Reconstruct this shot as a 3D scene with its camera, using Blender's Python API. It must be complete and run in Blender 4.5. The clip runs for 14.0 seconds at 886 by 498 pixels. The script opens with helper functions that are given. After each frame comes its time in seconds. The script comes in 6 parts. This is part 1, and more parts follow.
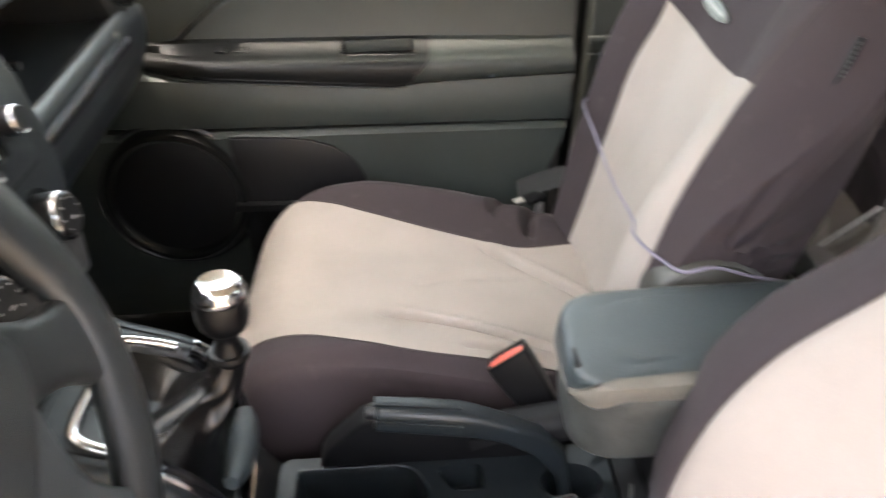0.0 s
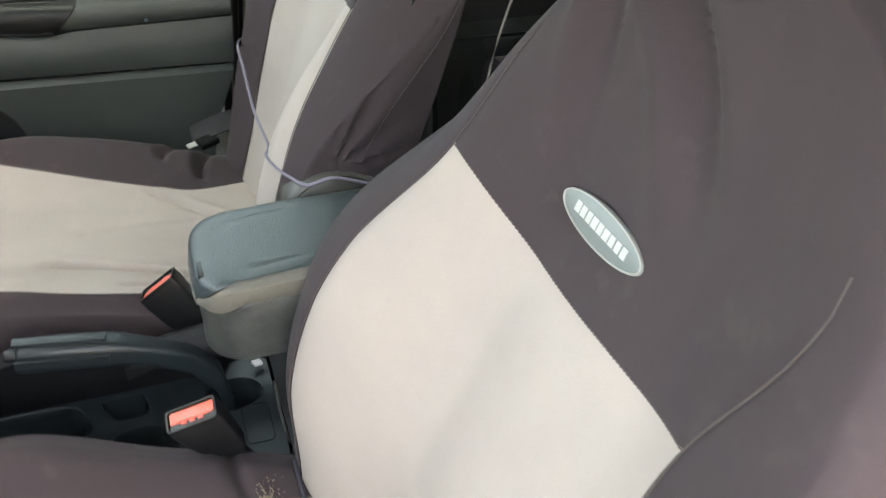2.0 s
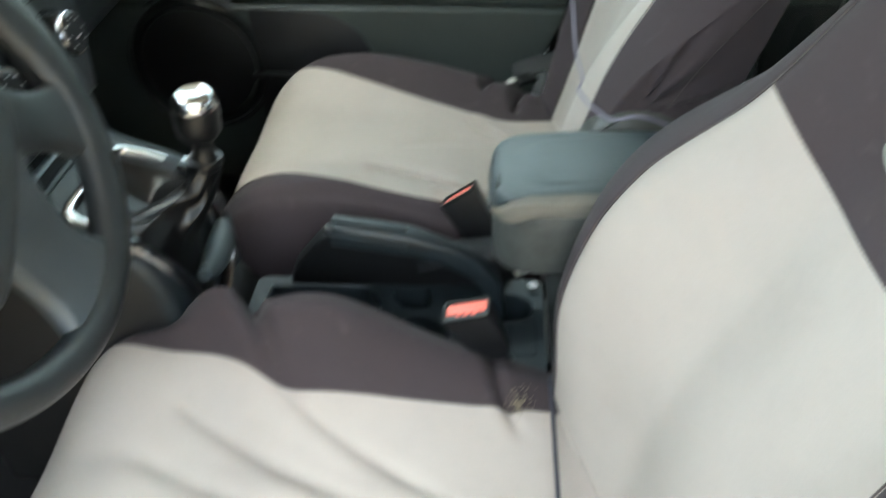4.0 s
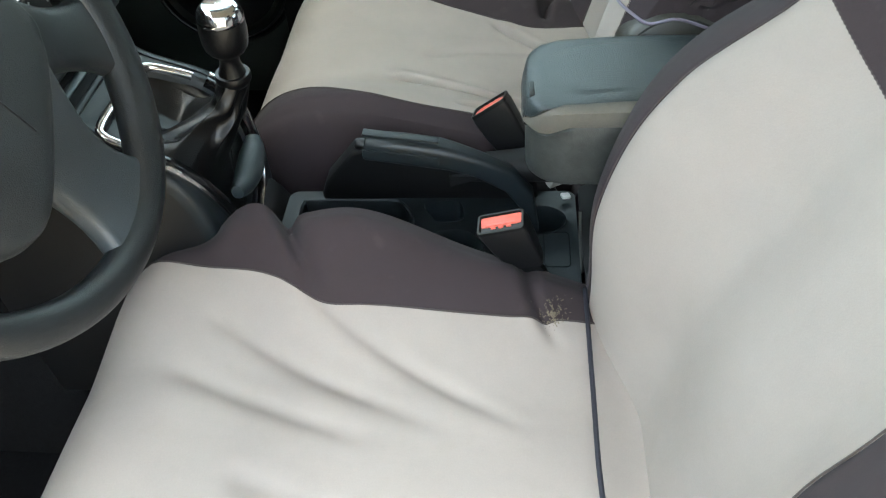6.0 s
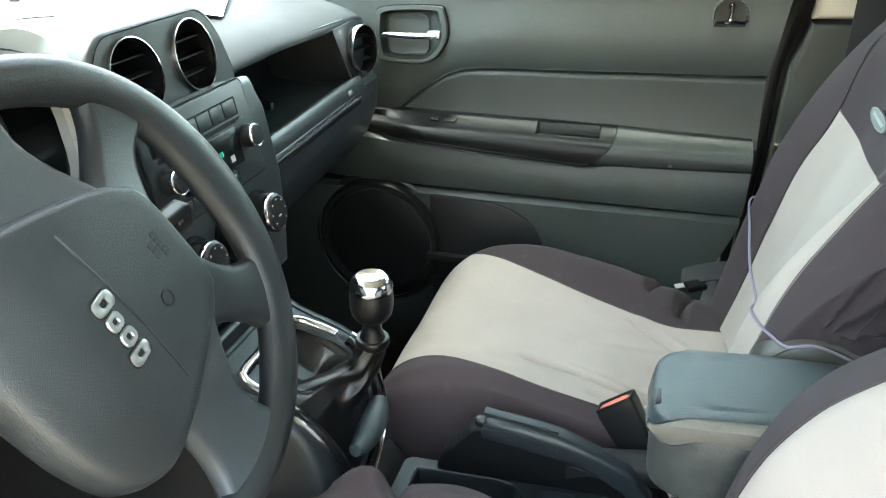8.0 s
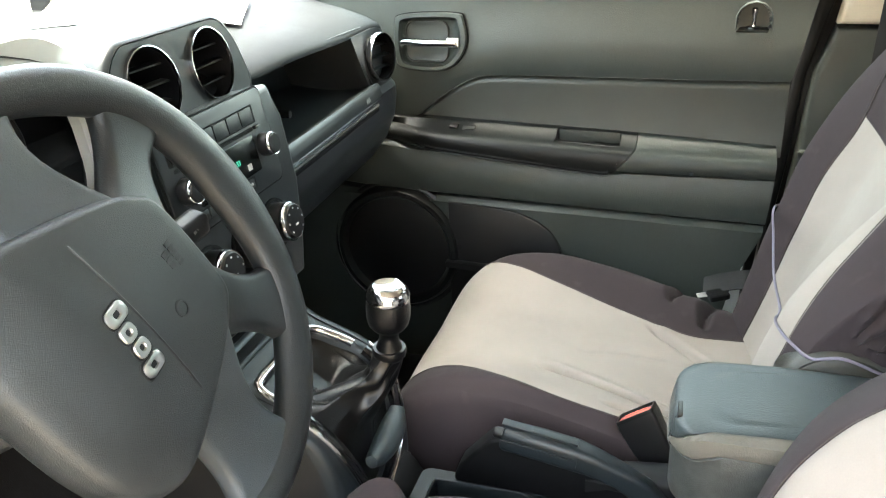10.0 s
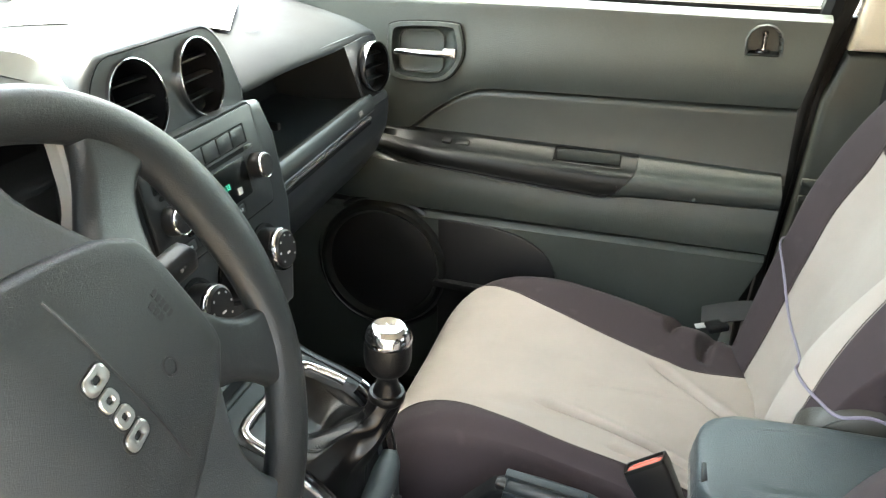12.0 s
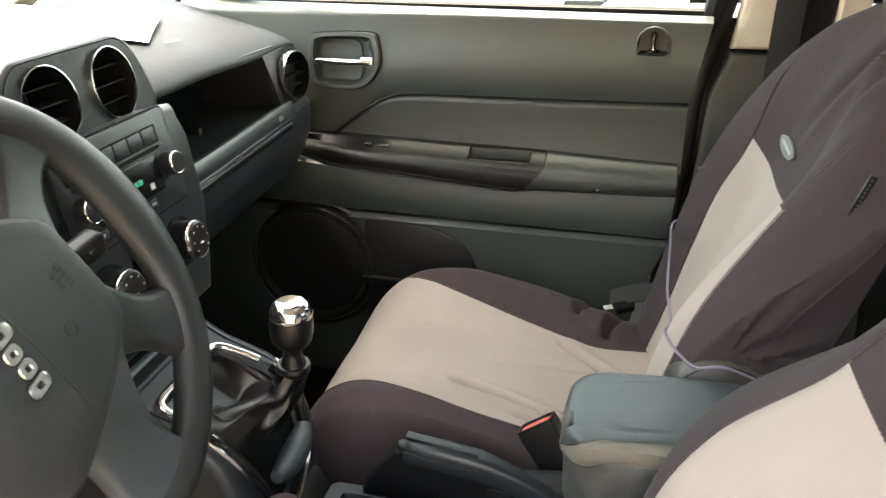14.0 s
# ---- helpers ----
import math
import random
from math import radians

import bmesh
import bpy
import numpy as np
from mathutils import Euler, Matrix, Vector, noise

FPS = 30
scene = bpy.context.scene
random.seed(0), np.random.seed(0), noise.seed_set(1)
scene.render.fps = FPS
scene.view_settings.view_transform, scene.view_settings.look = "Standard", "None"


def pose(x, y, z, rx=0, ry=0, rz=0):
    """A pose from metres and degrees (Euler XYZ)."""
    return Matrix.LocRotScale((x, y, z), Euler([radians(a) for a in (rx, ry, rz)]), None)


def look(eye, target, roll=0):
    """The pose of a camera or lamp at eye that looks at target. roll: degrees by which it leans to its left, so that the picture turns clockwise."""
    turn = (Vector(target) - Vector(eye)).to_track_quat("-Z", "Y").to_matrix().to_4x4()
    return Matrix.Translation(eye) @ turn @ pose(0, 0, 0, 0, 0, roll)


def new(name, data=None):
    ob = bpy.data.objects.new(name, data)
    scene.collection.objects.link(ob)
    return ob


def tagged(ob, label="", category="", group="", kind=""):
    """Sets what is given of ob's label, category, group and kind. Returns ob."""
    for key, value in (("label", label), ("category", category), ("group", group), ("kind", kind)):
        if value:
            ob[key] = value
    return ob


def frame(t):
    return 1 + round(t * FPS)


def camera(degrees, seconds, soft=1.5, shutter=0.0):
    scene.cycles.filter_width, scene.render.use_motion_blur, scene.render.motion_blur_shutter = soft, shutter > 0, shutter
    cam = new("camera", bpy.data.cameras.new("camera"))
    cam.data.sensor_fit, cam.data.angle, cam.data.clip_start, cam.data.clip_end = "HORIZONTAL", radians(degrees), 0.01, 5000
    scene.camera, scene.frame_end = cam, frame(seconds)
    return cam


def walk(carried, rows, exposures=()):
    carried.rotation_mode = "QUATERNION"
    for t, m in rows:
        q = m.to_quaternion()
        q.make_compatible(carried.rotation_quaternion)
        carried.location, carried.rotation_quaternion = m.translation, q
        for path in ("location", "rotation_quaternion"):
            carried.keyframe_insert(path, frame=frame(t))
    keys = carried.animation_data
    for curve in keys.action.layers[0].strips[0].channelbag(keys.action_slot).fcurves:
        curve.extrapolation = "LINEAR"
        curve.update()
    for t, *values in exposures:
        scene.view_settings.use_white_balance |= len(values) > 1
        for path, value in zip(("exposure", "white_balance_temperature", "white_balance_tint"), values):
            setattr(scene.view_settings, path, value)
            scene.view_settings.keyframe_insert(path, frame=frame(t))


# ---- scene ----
cam = camera(56.8, 14.0, soft=1.1, shutter=0.5)
PATH = [
    (0, (0.177, -0.587, 1.394), (0.201, 1.093, 0.31), -2.6),
    (0.5, (0.186, -0.581, 1.388), (0.617, 0.999, 0.24), -1.3),
    (1, (0.213, -0.582, 1.391), (0.891, 0.895, 0.225), -2.3),
    (1.5, (0.251, -0.62, 1.389), (0.914, 0.858, 0.216), -1.5),
    (2, (0.292, -0.687, 1.388), (0.869, 0.837, 0.228), 2.2),
    (2.5, (0.31, -0.722, 1.377), (0.682, 0.866, 0.219), 1.8),
    (3, (0.307, -0.727, 1.383), (0.589, 0.881, 0.228), 0.1),
    (3.5, (0.292, -0.717, 1.382), (0.489, 0.909, 0.235), -1.0),
    (4, (0.289, -0.732, 1.367), (0.172, 0.851, 0.149), -1.8),
    (4.2, (0.296, -0.746, 1.361), (0.096, 0.75, 0.048), -3.1),
    (6.3, (0.278, -0.722, 1.367), (0.105, 0.722, -0.012), -4.6),
    (6.5, (0.284, -0.716, 1.386), (0.099, 0.844, 0.149), -4.4),
    (7, (0.27, -0.706, 1.393), (-0.02, 1.0, 0.39), -2.3),
    (7.5, (0.274, -0.717, 1.399), (-0.182, 0.991, 0.463), -2.0),
    (8, (0.284, -0.729, 1.395), (-0.228, 1.007, 0.545), -1.5),
    (10.5, (0.284, -0.717, 1.393), (-0.285, 1.01, 0.56), -2.0),
    (11, (0.283, -0.713, 1.394), (-0.291, 1.012, 0.559), -1.3),
    (11.5, (0.246, -0.687, 1.396), (-0.315, 1.039, 0.556), 0.2),
    (12, (0.225, -0.657, 1.404), (-0.259, 1.091, 0.561), 0.6),
    (12.5, (0.244, -0.655, 1.409), (-0.195, 1.102, 0.559), -0.7),
    (13, (0.267, -0.686, 1.41), (-0.159, 1.089, 0.593), -0.7),
    (13.5, (0.296, -0.734, 1.397), (-0.141, 1.051, 0.607), 0.7),
    (14, (0.323, -0.728, 1.406), (-0.086, 1.055, 0.598), -0.4),
]
# the clip's own exposure and white balance: seconds, stops, kelvin, tint
EXPOSURES = [(0.0, 5.16, 7200, 13), (0.5, 4.88, 7300, 13), (1.0, 4.66, 7200, 11), (1.5, 4.68, 7100, 9), (2.0, 4.87, 6900, 3), (3.0, 4.53, 6700, -3), (4.0, 4.74, 6450, -5), (6.5, 4.52, 6300, -3), (7.0, 5.15, 5950, -7), (7.5, 5.5, 6000, -7), (8.0, 5.15, 6250, -5), (10.5, 5.25, 6900, 2), (11.5, 5.33, 6950, 2), (12.5, 5.05, 7000, 3), (14.0, 4.79, 7400, 7)]
walk(cam, [(t, look(eye, target, roll)) for t, eye, target, roll in PATH], EXPOSURES)

# ---- light ----
world = bpy.data.worlds.new("world")
scene.world = world
world.use_nodes = True
wn = world.node_tree.nodes
sky = wn.new("ShaderNodeTexSky")
sky.sky_type, sky.sun_disc = "NISHITA", False
SUN_EL, SUN_AZ = 85.0, 188.0
sky.sun_elevation, sky.sun_rotation = radians(SUN_EL), radians(90 - SUN_AZ)
sky.dust_density, sky.air_density, sky.ozone_density = 3.0, 1.0, 1.0
wn["Background"].inputs["Strength"].default_value = 0.15
haze = wn.new("ShaderNodeHueSaturation")
haze.inputs["Saturation"].default_value = 0.50
world.node_tree.links.new(sky.outputs["Color"], haze.inputs["Color"])
world.node_tree.links.new(haze.outputs["Color"], wn["Background"].inputs["Color"])
sun_data = bpy.data.lights.new("sun", "SUN")
sun_data.energy, sun_data.angle, sun_data.color = 2.2, radians(12), (1.0, 0.95, 0.87)
sun = new("sun", sun_data)
sun_way = Vector((math.cos(radians(SUN_AZ)) * math.cos(radians(SUN_EL)), math.sin(radians(SUN_AZ)) * math.cos(radians(SUN_EL)), math.sin(radians(SUN_EL))))
sun.matrix_world = look(sun_way * 20, (0, 0, 0))


# ---- materials ----
def material(name, colour, rough=0.6, metal=0.0, grain=0.0, grain_size=900.0, bump=0.15, stain=0.12, stain_size=9.0, coat=0.0, sheen=0.0, spec=0.5):
    """Principled surface with two scales of variation: fine grain in the relief, broad wear in colour and gloss."""
    m = bpy.data.materials.new(name)
    m.use_nodes = True
    n, l = m.node_tree.nodes, m.node_tree.links
    b = n["Principled BSDF"]
    b.inputs["Metallic"].default_value = metal
    b.inputs["Specular IOR Level"].default_value = spec
    b.inputs["Coat Weight"].default_value = coat
    b.inputs["Coat Roughness"].default_value = 0.1
    b.inputs["Sheen Weight"].default_value = sheen
    b.inputs["Sheen Roughness"].default_value = 0.5
    co = n.new("ShaderNodeTexCoord")
    broad = n.new("ShaderNodeTexNoise")
    broad.inputs["Scale"].default_value, broad.inputs["Detail"].default_value, broad.inputs["Roughness"].default_value = stain_size, 6.0, 0.6
    l.new(co.outputs["Object"], broad.inputs["Vector"])
    fine = n.new("ShaderNodeTexNoise")
    fine.inputs["Scale"].default_value, fine.inputs["Detail"].default_value = grain_size, 2.0
    l.new(co.outputs["Object"], fine.inputs["Vector"])
    mix = n.new("ShaderNodeMix")
    mix.data_type = "RGBA"
    lo = [max(0.0, c * (1 - stain)) for c in colour]
    hi = [min(1.0, c * (1 + stain)) for c in colour]
    mix.inputs[6].default_value, mix.inputs[7].default_value = (*lo, 1), (*hi, 1)
    spread = n.new("ShaderNodeMapRange")
    spread.inputs["From Min"].default_value, spread.inputs["From Max"].default_value = 0.3, 0.7
    l.new(broad.outputs["Fac"], spread.inputs["Value"])
    l.new(spread.outputs["Result"], mix.inputs[0])
    pebble = n.new("ShaderNodeTexNoise")
    pebble.inputs["Scale"].default_value, pebble.inputs["Detail"].default_value, pebble.inputs["Roughness"].default_value = grain_size * 0.42, 3.0, 0.75
    l.new(co.outputs["Object"], pebble.inputs["Vector"])
    crisp = n.new("ShaderNodeMapRange")
    crisp.inputs["From Min"].default_value, crisp.inputs["From Max"].default_value, crisp.inputs["To Min"].default_value, crisp.inputs["To Max"].default_value = 0.30, 0.70, 0.34, 0.66
    l.new(pebble.outputs["Fac"], crisp.inputs["Value"])
    speck = n.new("ShaderNodeMix")
    speck.data_type, speck.blend_type = "RGBA", "MULTIPLY"
    speck.inputs[0].default_value = grain
    l.new(mix.outputs[2], speck.inputs[6])
    l.new(crisp.outputs["Result"], speck.inputs[7])
    bright = n.new("ShaderNodeMix")
    bright.data_type, bright.blend_type = "RGBA", "MULTIPLY"
    bright.inputs[0].default_value = 1.0
    k = 1 + grain * 0.9
    bright.inputs[7].default_value = (k, k, k, 1)
    bright.clamp_result = False
    l.new(speck.outputs[2], bright.inputs[6])
    l.new(bright.outputs[2], b.inputs["Base Color"])
    gloss = n.new("ShaderNodeMapRange")
    gloss.inputs["To Min"].default_value, gloss.inputs["To Max"].default_value = max(0.02, rough * 0.82), min(1.0, rough * 1.18)
    l.new(broad.outputs["Fac"], gloss.inputs["Value"])
    l.new(gloss.outputs["Result"], b.inputs["Roughness"])
    if bump:
        bp = n.new("ShaderNodeBump")
        bp.inputs["Strength"].default_value, bp.inputs["Distance"].default_value = bump, 0.0006
        blend = n.new("ShaderNodeMath")
        blend.operation = "ADD"
        l.new(fine.outputs["Fac"], blend.inputs[0])
        l.new(crisp.outputs["Result"], blend.inputs[1])
        l.new(blend.outputs[0], bp.inputs["Height"])
        l.new(bp.outputs["Normal"], b.inputs["Normal"])
    return m


def fabric(name, colour, pitch=1400.0, dirt=(0, 0, 0), dirt_amount=0.0):
    """Fine knitted cloth: a close nap in the relief, soft broad folds, a worn tone."""
    m = material(name, colour, rough=0.9, grain=0.16, grain_size=1500, bump=0.0, stain=0.07, stain_size=6.0, sheen=0.035, spec=0.12)
    n, l = m.node_tree.nodes, m.node_tree.links
    b = n["Principled BSDF"]
    co = n["Texture Coordinate"]
    knit = n.new("ShaderNodeTexNoise")
    knit.inputs["Scale"].default_value, knit.inputs["Detail"].default_value, knit.inputs["Roughness"].default_value = pitch * 0.55, 3.0, 0.7
    l.new(co.outputs["Object"], knit.inputs["Vector"])
    fold = n.new("ShaderNodeTexNoise")
    fold.inputs["Scale"].default_value, fold.inputs["Detail"].default_value = 14.0, 3.0
    l.new(co.outputs["Object"], fold.inputs["Vector"])
    b1, b2 = n.new("ShaderNodeBump"), n.new("ShaderNodeBump")
    b1.inputs["Strength"].default_value, b1.inputs["Distance"].default_value = 0.35, 0.0005
    b2.inputs["Strength"].default_value, b2.inputs["Distance"].default_value = 0.35, 0.006
    l.new(knit.outputs["Fac"], b1.inputs["Height"])
    l.new(fold.outputs["Fac"], b2.inputs["Height"])
    l.new(b1.outputs["Normal"], b2.inputs["Normal"])
    l.new(b2.outputs["Normal"], b.inputs["Normal"])
    if dirt_amount:
        spots = n.new("ShaderNodeTexNoise")
        spots.inputs["Scale"].default_value, spots.inputs["Detail"].default_value = 38.0, 5.0
        l.new(co.outputs["Object"], spots.inputs["Vector"])
        cut = n.new("ShaderNodeMapRange")
        cut.inputs["From Min"].default_value, cut.inputs["From Max"].default_value, cut.inputs["To Max"].default_value = 0.62, 0.74, dirt_amount
        l.new(spots.outputs["Fac"], cut.inputs["Value"])
        mixd = n.new("ShaderNodeMix")
        mixd.data_type = "RGBA"
        mixd.inputs[7].default_value = (*dirt, 1)
        old = b.inputs["Base Color"].links[0].from_socket
        l.new(cut.outputs["Result"], mixd.inputs[0])
        l.new(old, mixd.inputs[6])
        l.new(mixd.outputs[2], b.inputs["Base Color"])
    return m


def clear(name, tint=(1, 1, 1), gloss=1.0):
    m = bpy.data.materials.new(name)
    m.use_nodes = True
    n, l = m.node_tree.nodes, m.node_tree.links
    n.remove(n["Principled BSDF"])
    t, g, f, pw, sc, mx = (n.new(k) for k in ("ShaderNodeBsdfTransparent", "ShaderNodeBsdfGlossy", "ShaderNodeLayerWeight", "ShaderNodeMath", "ShaderNodeMath", "ShaderNodeMixShader"))
    t.inputs["Color"].default_value = (*tint, 1)
    g.inputs["Roughness"].default_value = 0.03
    pw.operation, sc.operation = "POWER", "MULTIPLY_ADD"
    pw.inputs[1].default_value = 4.0
    sc.inputs[1].default_value, sc.inputs[2].default_value = 0.75 * gloss, 0.035 * gloss
    l.new(f.outputs["Facing"], pw.inputs[0])
    l.new(pw.outputs[0], sc.inputs[0])
    l.new(sc.outputs[0], mx.inputs[0])
    l.new(t.outputs[0], mx.inputs[1])
    l.new(g.outputs[0], mx.inputs[2])
    l.new(mx.outputs[0], n["Material Output"].inputs["Surface"])
    return m


def glowing(name, colour, strength):
    m = bpy.data.materials.new(name)
    m.use_nodes = True
    b = m.node_tree.nodes["Principled BSDF"]
    b.inputs["Base Color"].default_value = (0.01, 0.01, 0.01, 1)
    b.inputs["Emission Color"].default_value = (*colour, 1)
    b.inputs["Emission Strength"].default_value = strength
    return m


CREAM = fabric("cream_knit", (0.241, 0.207, 0.186), dirt=(0.22, 0.18, 0.145), dirt_amount=0.12)
PLUM = fabric("plum_brown_knit", (0.0318, 0.0238, 0.0258), dirt=(0.16, 0.135, 0.115), dirt_amount=0.06)
SEAM = material("seam_thread", (0.045, 0.034, 0.032), 0.9, bump=0)
DASH = material("dash_plastic", (0.020, 0.021, 0.022), 0.42, grain=0.35, bump=0.45, grain_size=1100, spec=0.4)
DASHTOP = material("dash_top_plastic", (0.0090, 0.0095, 0.0100), 0.62, grain=0.35, bump=0.5, grain_size=1000, spec=0.10)
FASCIA = material("centre_fascia_plastic", (0.0130, 0.0155, 0.0170), 0.36, grain=0.2, bump=0.2, grain_size=1400, spec=0.38)
DOORP = material("door_plastic", (0.0272, 0.0325, 0.0285), 0.40, grain=0.5, bump=0.8, grain_size=900, spec=0.55)
DOORIN = material("door_insert_vinyl", (0.0270, 0.0300, 0.0262), 0.44, grain=0.35, bump=0.35, grain_size=1300, spec=0.5)
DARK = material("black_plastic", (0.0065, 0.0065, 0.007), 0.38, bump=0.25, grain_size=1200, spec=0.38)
GRILLE = material("speaker_mesh", (0.0035, 0.0035, 0.004), 0.6, bump=0.6, grain_size=1600, spec=0.12)
RUBBER = material("black_rubber", (0.0050, 0.0050, 0.0055), 0.6, bump=0.1, spec=0.20)
LEATHER = material("black_leather", (0.0022, 0.0022, 0.0024), 0.33, grain=0.2, bump=0.5, grain_size=700, spec=0.34)
WHEEL = material("wheel_urethane", (0.0090, 0.0102, 0.0110), 0.40, grain=0.4, bump=0.55, grain_size=900, spec=0.42)
HUB = material("airbag_cover_plastic", (0.0135, 0.0155, 0.0165), 0.42, stain=0.30, stain_size=14.0, grain=0.4, bump=0.55, grain_size=1100, spec=0.40)
SPOKELIT = material("lit_spoke_plastic", (0.030, 0.035, 0.038), 0.42, stain=0.25, stain_size=14.0, grain=0.4, bump=0.55, grain_size=1000, spec=0.45)
VINYL = material("blue_grey_vinyl", (0.027, 0.034, 0.036), 0.38, grain=0.35, bump=0.8, grain_size=700, spec=0.44)
TANV = material("taupe_vinyl", (0.090, 0.083, 0.070), 0.45, grain=0.3, bump=0.6, grain_size=600, spec=0.4)
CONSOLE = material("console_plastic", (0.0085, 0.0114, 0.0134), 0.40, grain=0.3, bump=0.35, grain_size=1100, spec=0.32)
GLOSSBLACK = material("gloss_black_trim", (0.006, 0.006, 0.007), 0.14, bump=0.0, stain=0.1, spec=0.6)
SLATE = material("slate_plastic", (0.045, 0.058, 0.066), 0.38, grain=0.2, bump=0.2, grain_size=1100, spec=0.5)
THREAD = material("grey_thread", (0.030, 0.031, 0.032), 0.8, bump=0)
RECL = material("recliner_plastic", (0.032, 0.030, 0.025), 0.42, grain=0.3, bump=0.4, grain_size=900, spec=0.4)
BINP = material("bin_grey_plastic", (0.029, 0.031, 0.029), 0.5, stain=0.35, stain_size=60.0, grain=0.5, bump=0.5, grain_size=900, spec=0.4)
CHROME = material("chrome", (0.54, 0.54, 0.55), 0.12, metal=1.0, bump=0, stain=0.03)
EMBLEM = material("brushed_silver", (0.38, 0.375, 0.36), 0.34, metal=1.0, bump=0, stain=0.04)
SILVERPAINT = material("silver_paint", (0.42, 0.42, 0.40), 0.4, metal=0.3, bump=0.1, stain=0.05)
SATIN = material("satin_silver", (0.62, 0.62, 0.63), 0.25, metal=0.9, bump=0, stain=0.04)
RED = material("red_button_plastic", (0.55, 0.098, 0.068), 0.4, bump=0.1, stain=0.1)
BEIGE = material("beige_trim", (0.50, 0.44, 0.35), 0.7, grain=0.15, bump=0.3)
SILVERTRIM = material("grey_trim", (0.22, 0.215, 0.20), 0.5, bump=0.2)
CARPET = material("black_carpet", (0.007, 0.007, 0.0075), 0.95, grain=0.6, grain_size=400, bump=1.0, spec=0.05)
BELT = material("belt_webbing", (0.009, 0.009, 0.010), 0.75, bump=0.6, grain_size=900)
WEB = material("grey_webbing", (0.0085, 0.0085, 0.009), 0.8, bump=0.8, grain_size=900)
CORD = material("lilac_elastic", (0.140, 0.122, 0.160), 0.7, bump=0.4, grain_size=1500)
DKCORD = material("navy_elastic", (0.010, 0.010, 0.018), 0.7, bump=0.4, grain_size=1500)
BADGE = material("grey_badge", (0.115, 0.128, 0.122), 0.45, bump=0.0, stain=0.03)
BADGEINK = material("badge_white_print", (0.32, 0.32, 0.305), 0.5, bump=0.0, stain=0.02)
PRINT = material("pale_print", (0.5, 0.5, 0.5), 0.6, bump=0.0, stain=0.02)
DIMPRINT = material("dim_print", (0.09, 0.09, 0.09), 0.6, bump=0.0, stain=0.02)
PAPER = material("white_paper", (0.85, 0.85, 0.84), 0.8, bump=0.05, stain=0.02)
SCREEN = material("radio_screen", (0.004, 0.0055, 0.006), 0.22, bump=0.0, stain=0.1, spec=0.18)
DIGITS = glowing("teal_digits", (0.05, 0.55, 0.35), 0.06)
HEADLINER = material("headliner_cloth", (0.40, 0.375, 0.335), 0.95, grain=0.2, bump=0.3)
GRAB = material("grab_black_plastic", (0.0065, 0.0068, 0.0065), 0.40, grain=0.2, bump=0.2, grain_size=1300, spec=0.22)
ARMPAD = material("arm_pad_vinyl", (0.0255, 0.0284, 0.0248), 0.46, grain=0.4, bump=0.6, grain_size=900, spec=0.40)
GLASS = clear("tinted_glass", (0.72, 0.76, 0.73))
REARDIM = clear("rear_dimming_glass", (0.50, 0.52, 0.51))
PLASTIC = clear("clear_vinyl_sheet", (0.93, 0.93, 0.92), 1.2)
WHITECAR = material("white_car_paint", (0.78, 0.79, 0.80), 0.22, bump=0.0, stain=0.02, coat=0.6)
TINT = material("dark_window_glass", (0.03, 0.035, 0.04), 0.06, bump=0.0, stain=0.05)
TYRE = material("tyre_rubber", (0.02, 0.02, 0.02), 0.85, bump=0.3)
ASPHALT = material("worn_asphalt", (0.225, 0.187, 0.145), 0.9, grain=0.6, grain_size=120, bump=1.0, stain=0.25, stain_size=1.2)
DEBRIS = material("dry_crumbs", (0.13, 0.105, 0.07), 0.9, bump=0)
BOUNCEWALL = material("side_bounce_wall", (0.42, 0.34, 0.25), 0.9, grain=0.3, bump=0.6, grain_size=60, stain=0.25, stain_size=0.8)
WALLP = material("pale_render_wall", (0.75, 0.74, 0.71), 0.9, grain=0.3, bump=0.6, grain_size=60, stain=0.1, stain_size=0.8)


# ---- building tools ----
def lerp(table, v):
    xs, ys = zip(*table)
    return float(np.interp(v, xs, ys))


def soft(table, v, w=0.03):
    """A table read with its corners rounded."""
    return sum(lerp(table, v + w * k) for k in (-1, -0.6, -0.2, 0.2, 0.6, 1)) / 6


def sstep(a, b, v):
    t = min(1.0, max(0.0, (v - a) / (b - a)))
    return t * t * (3 - 2 * t)


def mesh_from(name, bm, mat, smooth=True, angle=40):
    me = bpy.data.meshes.new(name)
    bm.normal_update()
    bm.to_mesh(me)
    bm.free()
    me.materials.append(mat)
    if smooth:
        me.shade_smooth()
        me.set_sharp_from_angle(angle=radians(angle))
    return me


def part(name, bm, mat, parent=None, label="", smooth=True, angle=40):
    """One mesh object out of a bmesh, under a thing or a part."""
    ob = new(name, mesh_from(name, bm, mat, smooth, angle))
    ob.parent = parent
    if label:
        ob["label"] = label
    return ob


def thing(name, label, category, group="", kind=""):
    return tagged(new(name), label, category, group, kind)


def rbox(size, m=None, bevel=0.004, seg=2, bm=None):
    """A bevelled box of that size about the pose m."""
    own = bmesh.new()
    bmesh.ops.create_cube(own, size=1.0)
    bmesh.ops.scale(own, vec=size, verts=own.verts)
    if bevel:
        bmesh.ops.bevel(own, geom=own.edges[:], offset=bevel, segments=seg, profile=0.6, affect="EDGES")
    if m is not None:
        bmesh.ops.transform(own, matrix=m, verts=own.verts)
    return own if bm is None else join(bm, own)


